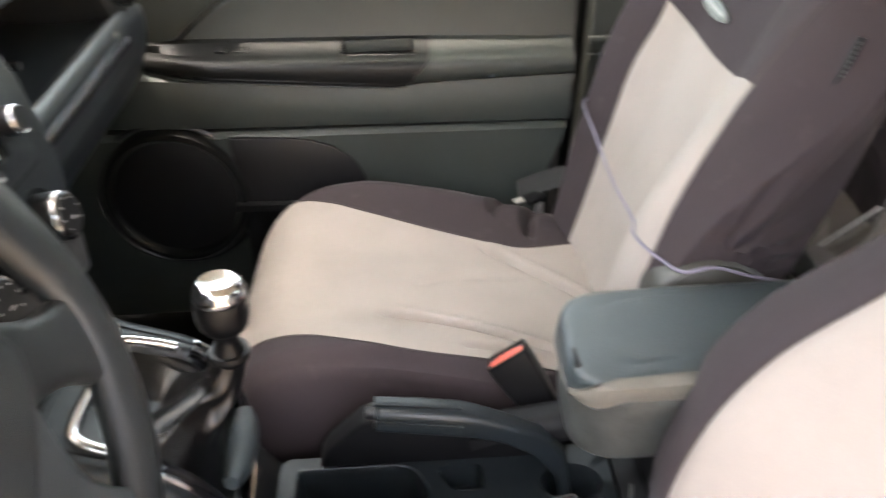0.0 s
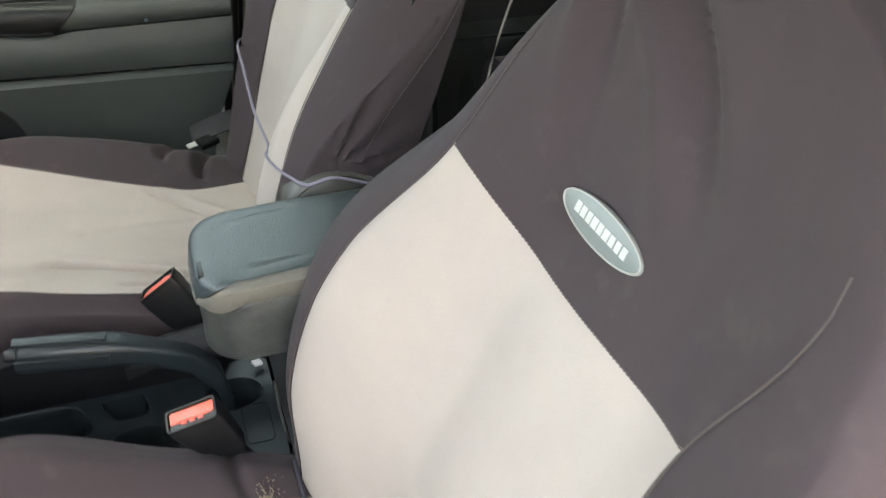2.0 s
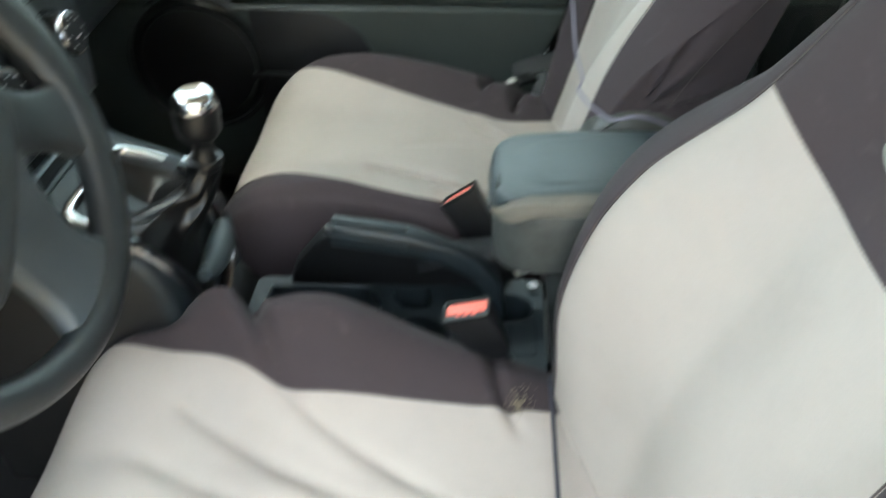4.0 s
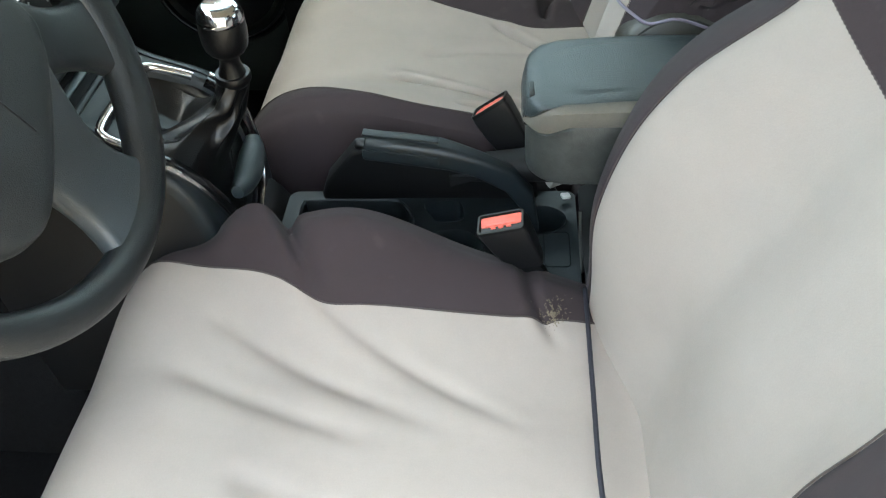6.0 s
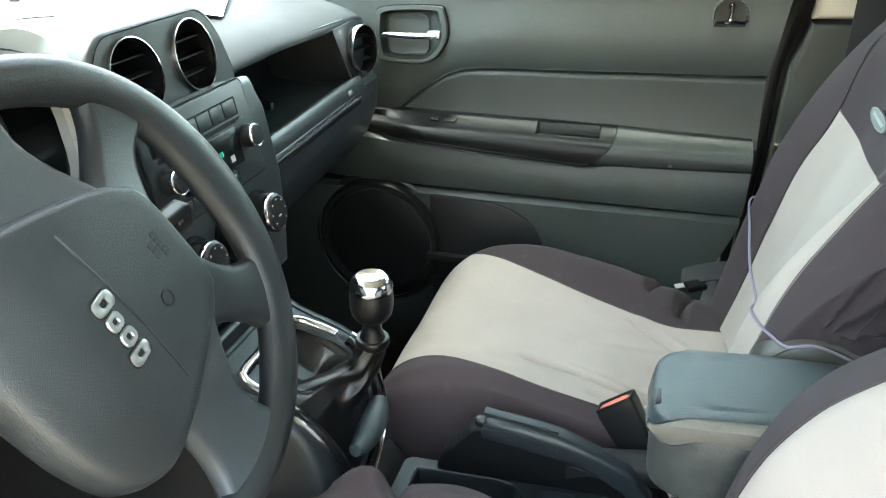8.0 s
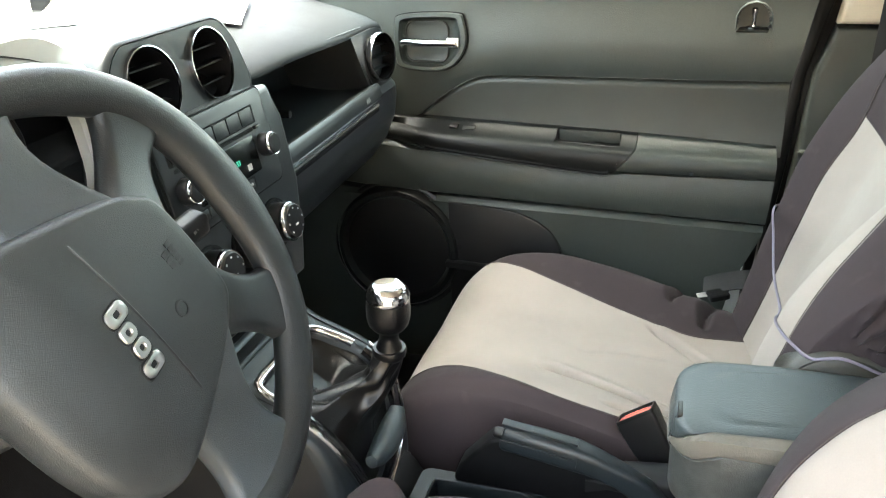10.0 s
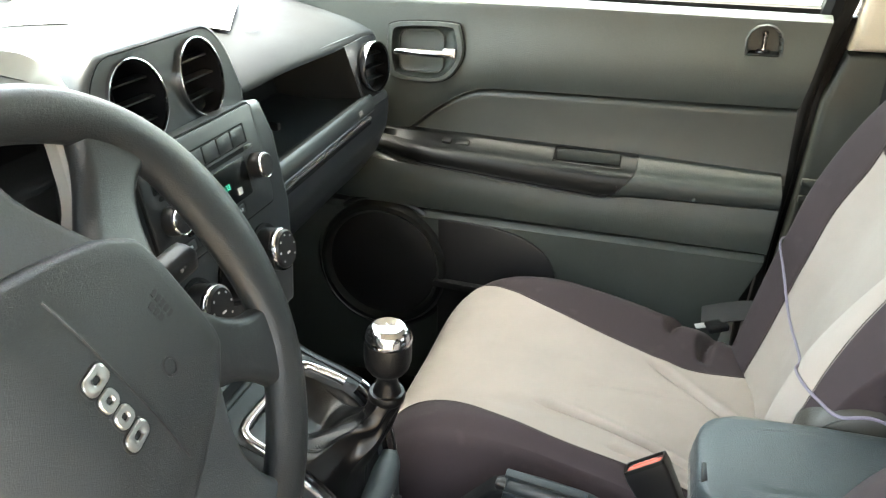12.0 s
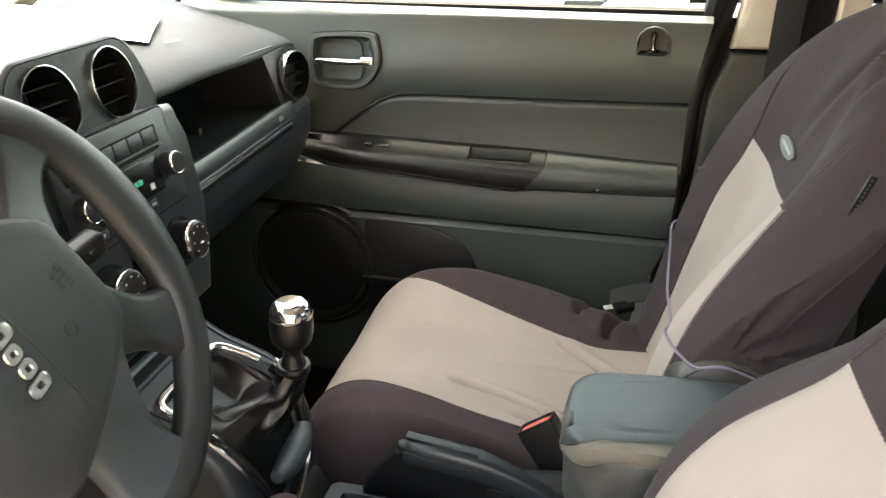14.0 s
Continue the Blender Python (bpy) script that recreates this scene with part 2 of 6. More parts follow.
def join(bm, other):
    me = bpy.data.meshes.new("temporary")
    other.to_mesh(me)
    other.free()
    bm.from_mesh(me)
    bpy.data.meshes.remove(me)
    return bm


def loft(rings, cap=True, closed=True, bm=None):
    """Skin over rings of equally many points."""
    bm = bm or bmesh.new()
    made = [[bm.verts.new(p) for p in ring] for ring in rings]
    n = len(rings[0])
    for a, b in zip(made, made[1:]):
        for i in range(n if closed else n - 1):
            j = (i + 1) % n
            bm.faces.new((a[i], a[j], b[j], b[i]))
    if cap and closed:
        bm.faces.new(made[0][::-1])
        bm.faces.new(made[-1])
    bmesh.ops.recalc_face_normals(bm, faces=bm.faces[:])
    return bm


def sheet(fn, nu, nv, bm=None):
    """An open surface fn(u, v) over the unit square."""
    return loft([[fn(i / nu, j / nv) for i in range(nu + 1)] for j in range(nv + 1)], cap=False, closed=False, bm=bm)


def slab(fn, nu, nv, back):
    """A surface fn(u, v) with a body behind it: back is the way and depth of its thickness."""
    bm, back = bmesh.new(), Vector(back)
    faces = []
    for layer in (Vector((0, 0, 0)), back):
        faces.append([[bm.verts.new(Vector(fn(i / nu, j / nv)) + layer) for i in range(nu + 1)] for j in range(nv + 1)])
    a, b = faces
    for j in range(nv):
        for i in range(nu):
            bm.faces.new((a[j][i], a[j][i + 1], a[j + 1][i + 1], a[j + 1][i]))
            bm.faces.new((b[j][i], b[j + 1][i], b[j + 1][i + 1], b[j][i + 1]))
    for i in range(nu):
        bm.faces.new((a[0][i], b[0][i], b[0][i + 1], a[0][i + 1]))
        bm.faces.new((a[nv][i], a[nv][i + 1], b[nv][i + 1], b[nv][i]))
    for j in range(nv):
        bm.faces.new((a[j][0], a[j + 1][0], b[j + 1][0], b[j][0]))
        bm.faces.new((a[j][nu], b[j][nu], b[j + 1][nu], a[j + 1][nu]))
    bmesh.ops.recalc_face_normals(bm, faces=bm.faces[:])
    return bm


def smooth_line(pts, n=8, closed=False):
    """A rounded line through points (Catmull-Rom)."""
    pts = [Vector(p) for p in pts]
    out, k = [], len(pts)
    for i in range(k if closed else k - 1):
        if closed:
            p = [pts[(i + d) % k] for d in (-1, 0, 1, 2)]
        else:
            p = [pts[max(0, i - 1)], pts[i], pts[i + 1], pts[min(k - 1, i + 2)]]
        for s in range(n):
            t = s / n
            out.append(0.5 * ((2 * p[1]) + (p[2] - p[0]) * t + (2 * p[0] - 5 * p[1] + 4 * p[2] - p[3]) * t * t + (3 * p[1] - p[0] - 3 * p[2] + p[3]) * t ** 3))
    if not closed:
        out.append(pts[-1])
    return out


def tube(pts, r, n=10, closed=False, bm=None, flat=1.0):
    """A round cord along points; r may be a function of 0..1."""
    pts = [Vector(p) for p in pts]
    k = len(pts)
    rings, up = [], Vector((0, 0, 1))
    for i, p in enumerate(pts):
        d = (pts[(i + 1) % k] - pts[i - 1]) if closed else (pts[min(k - 1, i + 1)] - pts[max(0, i - 1)])
        d.normalize()
        side = d.cross(up)
        if side.length < 0.2:
            side = d.cross(Vector((1, 0, 0)))
        side.normalize()
        top = side.cross(d)
        rr = r(i / (k - 1)) if callable(r) else r
        rings.append([p + rr * (math.cos(a) * side + flat * math.sin(a) * top) for a in (2 * math.pi * j / n for j in range(n))])
    if closed:
        rings.append(rings[0])
        bm = loft(rings, cap=False, bm=bm)
        bmesh.ops.remove_doubles(bm, verts=bm.verts, dist=1e-6)
        return bm
    return loft(rings, bm=bm)


def lathe(profile, m, n=36, bm=None, cap=True):
    """A turned body: (radius, height) pairs about the z of m; without caps it is a ring or a cup."""
    rings = [[m @ Vector((r * math.cos(a), r * math.sin(a), h)) for a in (2 * math.pi * j / n for j in range(n))] for r, h in profile]
    return loft(rings, bm=bm, cap=cap)


def prism(poly, m, depth, bevel=0.003, seg=2, bm=None):
    """A slab: a flat outline in the xy of m, pulled along its z, with rounded edges."""
    own = bmesh.new()
    base = [own.verts.new((p[0], p[1], 0)) for p in poly]
    f = own.faces.new(base)
    ext = bmesh.ops.extrude_face_region(own, geom=[f])
    bmesh.ops.translate(own, vec=(0, 0, depth), verts=[v for v in ext["geom"] if isinstance(v, bmesh.types.BMVert)])
    bmesh.ops.recalc_face_normals(own, faces=own.faces[:])
    if bevel:
        rim = [e for e in own.edges if abs(e.verts[0].co.z - e.verts[1].co.z) < 1e-7 and e.verts[0].co.z > depth / 2]
        bmesh.ops.bevel(own, geom=rim, offset=bevel, segments=seg, profile=0.5, affect="EDGES")
    bmesh.ops.transform(own, matrix=m, verts=own.verts)
    bmesh.ops.recalc_face_normals(own, faces=own.faces[:])
    return own if bm is None else join(bm, own)


def holed_plate(outer, holes, m, depth):
    """A flat plate with openings cut through it: outlines in the xy of m, thickness along its -z."""
    own = bmesh.new()
    edges = []
    for loop in [outer] + holes:
        vs = [own.verts.new((p[0], p[1], 0)) for p in loop]
        edges += [own.edges.new((vs[i], vs[(i + 1) % len(vs)])) for i in range(len(vs))]
    bmesh.ops.triangle_fill(own, use_beauty=True, use_dissolve=False, edges=edges, normal=(0, 0, 1))
    ext = bmesh.ops.extrude_face_region(own, geom=own.faces[:], use_keep_orig=True)
    bmesh.ops.translate(own, vec=(0, 0, -depth), verts=[v for v in ext["geom"] if isinstance(v, bmesh.types.BMVert)])
    bmesh.ops.recalc_face_normals(own, faces=own.faces[:])
    bmesh.ops.transform(own, matrix=m, verts=own.verts)
    return own


def rounded(w, h, r, n=5, cx=0.0, cy=0.0):
    """Outline of a rounded rectangle."""
    out = []
    for sx, sy, a0 in ((1, 1, 0), (-1, 1, 90), (-1, -1, 180), (1, -1, 270)):
        for k in range(n + 1):
            a = radians(a0 + 90 * k / n)
            out.append((cx + sx * (w / 2 - r) + r * math.cos(a), cy + sy * (h / 2 - r) + r * math.sin(a)))
    return out


def frame_of(origin, x, y):
    """A pose whose x and y run along the given ways."""
    x, y = Vector(x).normalized(), Vector(y).normalized()
    z = x.cross(y).normalized()
    y = z.cross(x)
    m = Matrix((x, y, z)).transposed().to_4x4()
    m.translation = origin
    return m


def ring_band(outer, inner, m, depth, bm=None):
    """A flat frame between two outlines of equally many points."""
    n = len(outer)
    rings = []
    for poly, h in ((outer, 0.0), (outer, depth * 0.7), ([tuple(0.85 * a + 0.15 * b for a, b in zip(p, q)) for p, q in zip(outer, inner)], depth),
                    ([tuple(0.15 * a + 0.85 * b for a, b in zip(p, q)) for p, q in zip(outer, inner)], depth), (inner, depth * 0.7), (inner, 0.0)):
        rings.append([m @ Vector((p[0], p[1], h)) for p in poly])
    return loft(rings, cap=False, bm=bm)


def bars(widths, m, height, gap, bm=None, depth=0.0006):
    """A row of plain bars that stands for small print."""
    bm = bm or bmesh.new()
    x = -(sum(widths) + gap * (len(widths) - 1)) / 2
    for w in widths:
        rbox((w, height, depth), m @ pose(x + w / 2, 0, depth / 2), 0, bm=bm)
        x += w + gap
    return bm


# planes: outlines given as (x, z) on a wall that faces the driver, depth towards the driver
def side_pose(y):
    return frame_of((0, y, 0), (1, 0, 0), (0, 0, 1))  # its z points to -y


# ---- the shell ----
def box_between(a, b, bevel=0.004):
    size = [abs(q - p) for p, q in zip(a, b)]
    return rbox(size, pose(*[(p + q) / 2 for p, q in zip(a, b)]), bevel)


bm = bmesh.new()
bmesh.ops.create_grid(bm, x_segments=8, y_segments=8, size=400)
# the ground stays out of view; its tan tint warms the bounced light
tagged(part("ground", bm, ASPHALT, None, smooth=False), "worn asphalt of the parking place, unseen, tinted to bounce warm light", "ground", kind="structure")

floor = tagged(part("floor", box_between((-1.0, -0.74, 0.34), (1.9, 0.76, 0.44)), CARPET), "black carpet on the car's floor", "floor", kind="structure")
part("tunnel", loft([[(x, y, z) for y, z in ((-0.16, 0.44), (-0.13, 0.56), (-0.09, 0.60), (0.09, 0.60), (0.13, 0.56), (0.16, 0.44))] for x in (-1.0, 1.9)]), CARPET, floor)
tagged(part("firewall", sheet(lambda u, v: (-0.62 - 0.35 * v, -0.74 + 1.5 * u, 0.44 + 0.5 * v), 4, 8), CARPET), "black carpet up to the firewall", "bulkhead", kind="structure")
tagged(part("ceiling", sheet(lambda u, v: (-0.28 + 2.2 * v, -0.65 + 1.30 * u, 1.60 + 0.06 * math.sin(math.pi * u) - 0.05 * (1 - v) ** 4), 12, 12), HEADLINER), "pale grey cloth headliner", "ceiling", kind="structure")
tagged(part("bulkhead_upper", box_between((-1.06, -0.76, 0.85), (-0.99, 0.78, 1.162), 0.004), DARK), "black bulkhead under the windscreen", "bulkhead", kind="structure")
for name, y in (("kick_panel_right", 0.735), ("kick_panel_left", -0.735)):
    tagged(part(name, box_between((-1.06, y - 0.03, 0.40), (-0.545 if y > 0 else -0.42, y + 0.03, 1.19), 0.006), CARPET), "black carpeted kick panel beside the footwell", "panel", kind="structure")
tagged(part("heater_box", box_between((-0.80, -0.105, 0.44), (-0.285, 0.105, 0.90), 0.02), CARPET), "black carpeted casing under the dash", "panel", kind="structure")
bm = bmesh.new()
rbox((2.3, 1.36, 0.012), pose(0.85, 0.0, 1.69), 0.004, bm=bm)
tagged(part("roof", bm, WHITECAR), "painted steel roof above the headliner", "roof", kind="structure")
for name, y in (("roof_rail_right", 0.675), ("roof_rail_left", -0.675)):
    rail = [[(x, y + p[0], 1.585 + 0.02 * sstep(-0.3, 0.2, x) + p[1]) for p in rounded(0.10, 0.15, 0.03, 4)] for x in np.linspace(-0.30, 1.86, 12)]
    tagged(part(name, loft(rail), HEADLINER), "pale cloth-covered roof rail above the doors", "roof rail", kind="structure")
tagged(part("wall_rear", box_between((1.85, -0.72, 0.44), (1.92, 0.74, 1.2)), DARK), "black plastic tailgate trim", "wall", kind="structure")


def pillar(name, pts, size, mat, label):
    """A slanted pillar of rounded section along points."""
    rings = []
    for x, y, z, k in pts:
        rings.append([(x + p[0] * k, y + p[1], z) for p in rounded(size[0], size[1], min(size) * 0.35, 4)])
    return tagged(part(name, loft(rings), mat), label, "pillar", kind="structure")


pillar("pillar_front_right", ((-0.95, 0.70, 1.16, 1.2), (-0.62, 0.68, 1.38, 1.0), (-0.30, 0.63, 1.60, 1.0)), (0.11, 0.07), BEIGE, "beige plastic windscreen pillar trim")
pillar("pillar_front_left", ((-0.95, -0.70, 1.16, 1.2), (-0.62, -0.68, 1.38, 1.0), (-0.30, -0.63, 1.60, 1.0)), (0.11, 0.07), BEIGE, "beige plastic windscreen pillar trim")

# centre pillar behind the passenger door: dark lower casing with two ribs, beige upper casing
post = thing("pillar_centre_right", "centre pillar, black lower casing and beige upper casing", "pillar", kind="structure")
low = prism([(0.415, 0.40), (0.442, 0.80), (0.452, 0.92), (0.462, 1.07), (0.486, 1.148), (0.66, 1.148), (0.66, 0.40)], side_pose(0.815), 0.07, 0.012, 3)
part("lower_casing", low, DOORIN, post)
part("inner_flange", box_between((0.395, 0.776, 0.42), (0.50, 0.796, 1.20), 0.004), RUBBER, post)
for z in (0.905, 0.935):
    part("rib", rbox((0.16, 0.012, 0.014), pose(0.535, 0.745, z, 0, 0, 0), 0.005), DOORIN, post)
up = prism([(0.486, 1.152), (0.570, 1.152), (0.600, 1.66), (0.545, 1.66), (0.525, 1.40)], side_pose(0.80), 0.06, 0.014, 3)
part("upper_casing", up, BEIGE, post, "beige upper casing")
# black panel added for the shaded rear seen behind the belt
part("rear_dark_panel", prism([(0.570, 1.152), (0.640, 1.152), (0.668, 1.66), (0.600, 1.66)], side_pose(0.805), 0.05, 0.010), DARK, post, "black panel that stands for the dark rear behind the pillar")
part("rear_casing", prism([(0.642, 1.152), (0.690, 1.152), (0.715, 1.66), (0.670, 1.66)], side_pose(0.80), 0.06, 0.012), BEIGE, post, "beige rear door frame trim")
tagged(part("door_seal", prism([(0.40, 0.55), (0.418, 0.80), (0.426, 0.95), (0.434, 1.06), (0.46, 1.22), (0.49, 1.40), (0.51, 1.64), (0.55, 1.64), (0.51, 1.30), (0.470, 1.148), (0.452, 1.06), (0.444, 0.92), (0.432, 0.80), (0.425, 0.55)], side_pose(0.80), 0.04, 0.006), RUBBER), "black rubber seal round the door opening", "seal", kind="structure")
pillar("pillar_centre_left", ((0.62, -0.76, 0.44, 1.2), (0.66, -0.74, 1.15, 1.0), (0.72, -0.64, 1.62, 0.9)), (0.14, 0.06), BEIGE, "beige centre pillar casing")

# belt webbing down the pillar
belt = thing("seat_belt", "black seat belt webbing hanging down the pillar", "seat belt")
part("webbing", slab(lambda u, v: (0.553 + 0.046 * u - 0.03 * v, 0.728 - 0.015 * v + 0.004 * math.sin(7 * v), 1.50 - 0.95 * v), 3, 20, (0, 0.0015, 0)), BELT, belt)
part("guide", rbox((0.07, 0.03, 0.05), pose(0.575, 0.725, 1.51), 0.01, 3), DARK, belt)

# rear side: door card, bench
rear = tagged(part("wall_right_rear", box_between((0.68, 0.70, 0.44), (1.85, 0.78, 1.19), 0.01), DOORP), "dark grey rear door card", "wall", kind="structure")
part("insert", box_between((0.75, 0.685, 0.93), (1.55, 0.702, 1.09), 0.008), DOORIN, rear)
part("armrest", box_between((0.75, 0.655, 0.86), (1.50, 0.702, 0.92), 0.014), DARK, rear)
part("pocket", box_between((0.72, 0.68, 0.50), (1.40, 0.702, 0.82), 0.01), DARK, rear)
tagged(part("wall_left_rear", box_between((0.70, -0.78, 0.44), (1.85, -0.70, 1.19), 0.01), DOORP), "dark grey rear door card", "wall", kind="structure")

# rear panes, their tint added to hold back light from behind
for name, a, b in (("window_rear_right", (0.68, 0.745, 1.185), (1.80, 0.75, 1.62)), ("window_rear_left", (0.74, -0.75, 1.185), (1.80, -0.745, 1.62)), ("window_tailgate", (1.88, -0.70, 1.19), (1.885, 0.70, 1.66))):
    tagged(part(name, box_between(a, b, 0), REARDIM, smooth=False), "rear car glass, darkened to cut the light from behind", "window", kind="structure")
tagged(part("body_side", box_between((0.475, 0.800, 0.40), (0.72, 0.815, 1.20), 0.004), WHITECAR), "painted body side behind the door seal", "body panel", kind="structure")
bench = thing("rear_bench", "rear bench seat under a tan and brown fabric cover", "car seat")


def bench_top(u, v):
    y = -0.62 + 1.26 * u
    x = 0.85 + 0.63 * v
    z = 0.79 - 0.05 * v + 0.025 * math.cos(2 * math.pi * (u * 2 + 0.0)) * 0.5 - 0.10 * (1 - min(1, v / 0.18)) ** 2
    return (x, y, z)


part("seat_cushion", slab(bench_top, 40, 24, (0, 0, -0.14)), CREAM, bench)
part("side_bolster", loft([[(x, 0.56 + q[0], 0.72 + q[1]) for q in rounded(0.16, 0.20, 0.06)] for x in (0.86, 1.48)]), PLUM, bench)
part("backrest", loft([[(x, -0.62 + 1.26 * k, z) for x, z in ((1.46, 0.72), (1.58, 1.18), (1.62, 1.22), (1.70, 1.18), (1.60, 0.70))] for k in (0, 0.5, 1)]), PLUM, bench)


# ---- outside ----
def parked_car():
    """A white car in the next bay, seen as a bonnet and the foot of its windscreen."""
    car = thing("parked_car", "white car parked in the next bay", "car")
    prof = [(-1.7, 0.35), (-1.75, 0.60), (-1.70, 0.80), (-1.5, 0.90), (-0.4, 1.00), (0.2, 1.03), (0.9, 1.45), (1.2, 1.50), (2.2, 1.50), (2.7, 1.05), (2.75, 0.5), (2.6, 0.32)]
    rings = []
    for k, inset in ((0.0, 0.10), (0.06, 0.0), (0.5, -0.0), (0.94, 0.0), (1.0, 0.10)):
        rings.append([(x * (1 - 0.02 * (inset > 0)), 2.05 + 1.75 * k, z - (inset if z > 1.1 else inset * 0.3) * 0.6) for x, z in prof])
    part("body", loft(rings), WHITECAR, car, angle=25)
    part("windscreen", loft([[(0.24, 2.17, 1.055), (0.24, 3.68, 1.055), (0.86, 3.55, 1.435), (0.86, 2.30, 1.435)], [(0.215, 2.17, 1.075), (0.215, 3.68, 1.075), (0.845, 3.55, 1.46), (0.845, 2.30, 1.46)]]), TINT, car)
    part("side_window", prism([(0.35, 1.06), (0.92, 1.40), (2.15, 1.42), (2.45, 1.10)], side_pose(2.08), 0.03, 0.004), TINT, car)
    part("wiper", tube([(0.10, 2.3, 1.045), (0.16, 2.9, 1.06), (0.2, 3.3, 1.075)], 0.012, 6), RUBBER, car)
    part("cowl", box_between((0.08, 2.2, 1.02), (0.26, 3.65, 1.05), 0.01), DARK, car)
    part("door_mirror", rbox((0.12, 0.2, 0.14), pose(0.42, 1.98, 1.12), 0.04, 3), WHITECAR, car)
    part("headlamp", rbox((0.2, 0.3, 0.12), pose(-1.62, 2.28, 0.74, 0, 0, 12), 0.04, 3), SATIN, car)
    for x in (-1.05, 1.75):
        for y in (2.12, 3.62):
            w = part("wheel", lathe([(0.19, -0.09), (0.31, -0.09), (0.325, -0.06), (0.325, 0.06), (0.31, 0.09), (0.19, 0.09)], pose(x, y, 0.325, 90)), TYRE, car)
            part("rim", lathe([(0.05, -0.095), (0.2, -0.09), (0.2, 0.09), (0.05, 0.095)], pose(x, y, 0.325, 90), 20), SATIN, w)
    return car


parked_car()
tagged(part("backdrop", box_between((-30, 14, 0), (30, 14.3, 3.2), 0.02), WALLP), "pale rendered wall across the yard", "wall", kind="structure")
# unseen wall, added to dim and warm the light at the driver's opening
tagged(part("side_light_wall", box_between((-14, -4.6, 0), (14, -4.3, 2.6), 0.02), BOUNCEWALL), "weathered tan wall, unseen, added to cut and warm the driver's side light", "wall", kind="structure")


# ---- passenger door ----
def passenger_door():
    door = thing("door_1", "closed passenger door, dark grey plastic trim", "car door", kind="structure")
    seam = [(p.x, p.y) for p in smooth_line([(-0.36, 0.952, 0), (-0.30, 0.953, 0), (-0.240, 0.962, 0), (-0.176, 1.012, 0), (-0.118, 1.048, 0), (-0.06, 1.058, 0), (0.12, 1.060, 0), (0.425, 1.063, 0)], 6)]

    def upper_y(v):
        return 0.700 + 0.012 * max(0, 1 - v / 0.45) ** 2 + 0.026 * v ** 2.2 - 0.010 * max(0, (v - 0.62) / 0.38) ** 2 + 0.028 * max(0, (v - 0.94) / 0.06) ** 2.0

    def face(u, v):
        # upper trim: rolls back towards the sill and over it at the window
        k = u * (len(seam) - 1)
        i = min(len(seam) - 2, int(k))
        a = Vector(seam[i]).lerp(Vector(seam[i + 1]), k - i)
        top = Vector((-0.52 + (0.452 + 0.52) * u, 1.215 - 0.010 * u))
        p = a.lerp(top, v)
        y = upper_y(v)
        if v < 0.015:
            y += 0.010
        return (p.x, y, p.y)

    shape = [(-0.060, -0.024), (-0.061, 0.026), (-0.046, 0.044), (0.044, 0.046), (0.060, 0.034), (0.063, -0.008), (0.030, -0.043), (-0.044, -0.042)]
    outer = [(1.07 * p.x, 1.10 * p.y) for p in smooth_line([(*p, 0) for p in shape], 5, True)]
    bay = [(0.332, 1.145), (0.3325, 1.168), (0.337, 1.179), (0.346, 1.187), (0.358, 1.190), (0.370, 1.187), (0.379, 1.179), (0.3835, 1.168), (0.384, 1.145)]
    def within(poly, x, z):
        inside = False
        for p, q in zip(poly, poly[1:] + poly[:1]):
            if (p[1] > z) != (q[1] > z) and x < p[0] + (q[0] - p[0]) * (z - p[1]) / (q[1] - p[1]):
                inside = not inside
        return inside

    trim = slab(face, 260, 60, (0, 0.006, 0))
    handle_hole = [(-0.188 + 0.96 * p[0], 1.117 + 0.96 * p[1]) for p in outer]
    bay_hole = [(0.358 + 1.08 * (x - 0.358), 1.168 + 1.08 * (z - 1.168)) for x, z in bay]
    gone = [f for f in trim.faces if all(within(handle_hole, v.co.x, v.co.z) or within(bay_hole, v.co.x, v.co.z) for v in f.verts)]
    bmesh.ops.delete(trim, geom=gone, context="FACES")
    part("upper_trim", trim, DOORP, door)
    part("front_trim", prism([(-0.55, 0.46), (-0.12, 0.46), (-0.12, 1.02), (-0.25, 1.04), (-0.26, 1.16), (-0.49, 1.195), (-0.55, 1.195)], side_pose(0.775), 0.0500, 0.004), DOORP, door)
    part("window_seal", loft([[(x, y, z + 0.004 * (1 - k)) for y, z in ((0.768, 1.190), (0.768, 1.2105), (0.772, 1.2145), (0.782, 1.2125), (0.782, 1.190))] for k, x in ((0, -0.52), (1, 0.456))]), RUBBER, door)

    # padded insert between the swage line and the armrest
    def insert(u, v):
        k = u * (len(seam) - 1)
        i = min(len(seam) - 2, int(k))
        a = Vector(seam[i]).lerp(Vector(seam[i + 1]), k - i)
        p = a.lerp(Vector((a.x, 0.940)), v)
        y = 0.722 - 0.008 * min(1, v / 0.08) ** 0.5 + 0.003 * math.sin(math.pi * v) - 0.0095 * v ** 1.6
        return (p.x, y, p.y - 0.0015)

    part("insert", slab(insert, 60, 40, (0, 0.015, 0)), DOORIN, door, "soft vinyl insert")

    # armrest: smooth dark grab section in front with its pull cup, grained pad behind, a slanting joint between
    back_z = [(-0.42, 0.982), (-0.158, 0.978), (0.026, 0.973), (0.188, 0.968), (0.42, 0.957)]
    edge_z = [(-0.42, 0.966), (-0.186, 0.960), (-0.065, 0.955), (0.158, 0.947), (0.42, 0.943)]
    foot_z = [(-0.42, 0.950), (-0.193, 0.932), (-0.015, 0.916), (0.142, 0.903), (0.155, 0.908), (0.42, 0.912)]
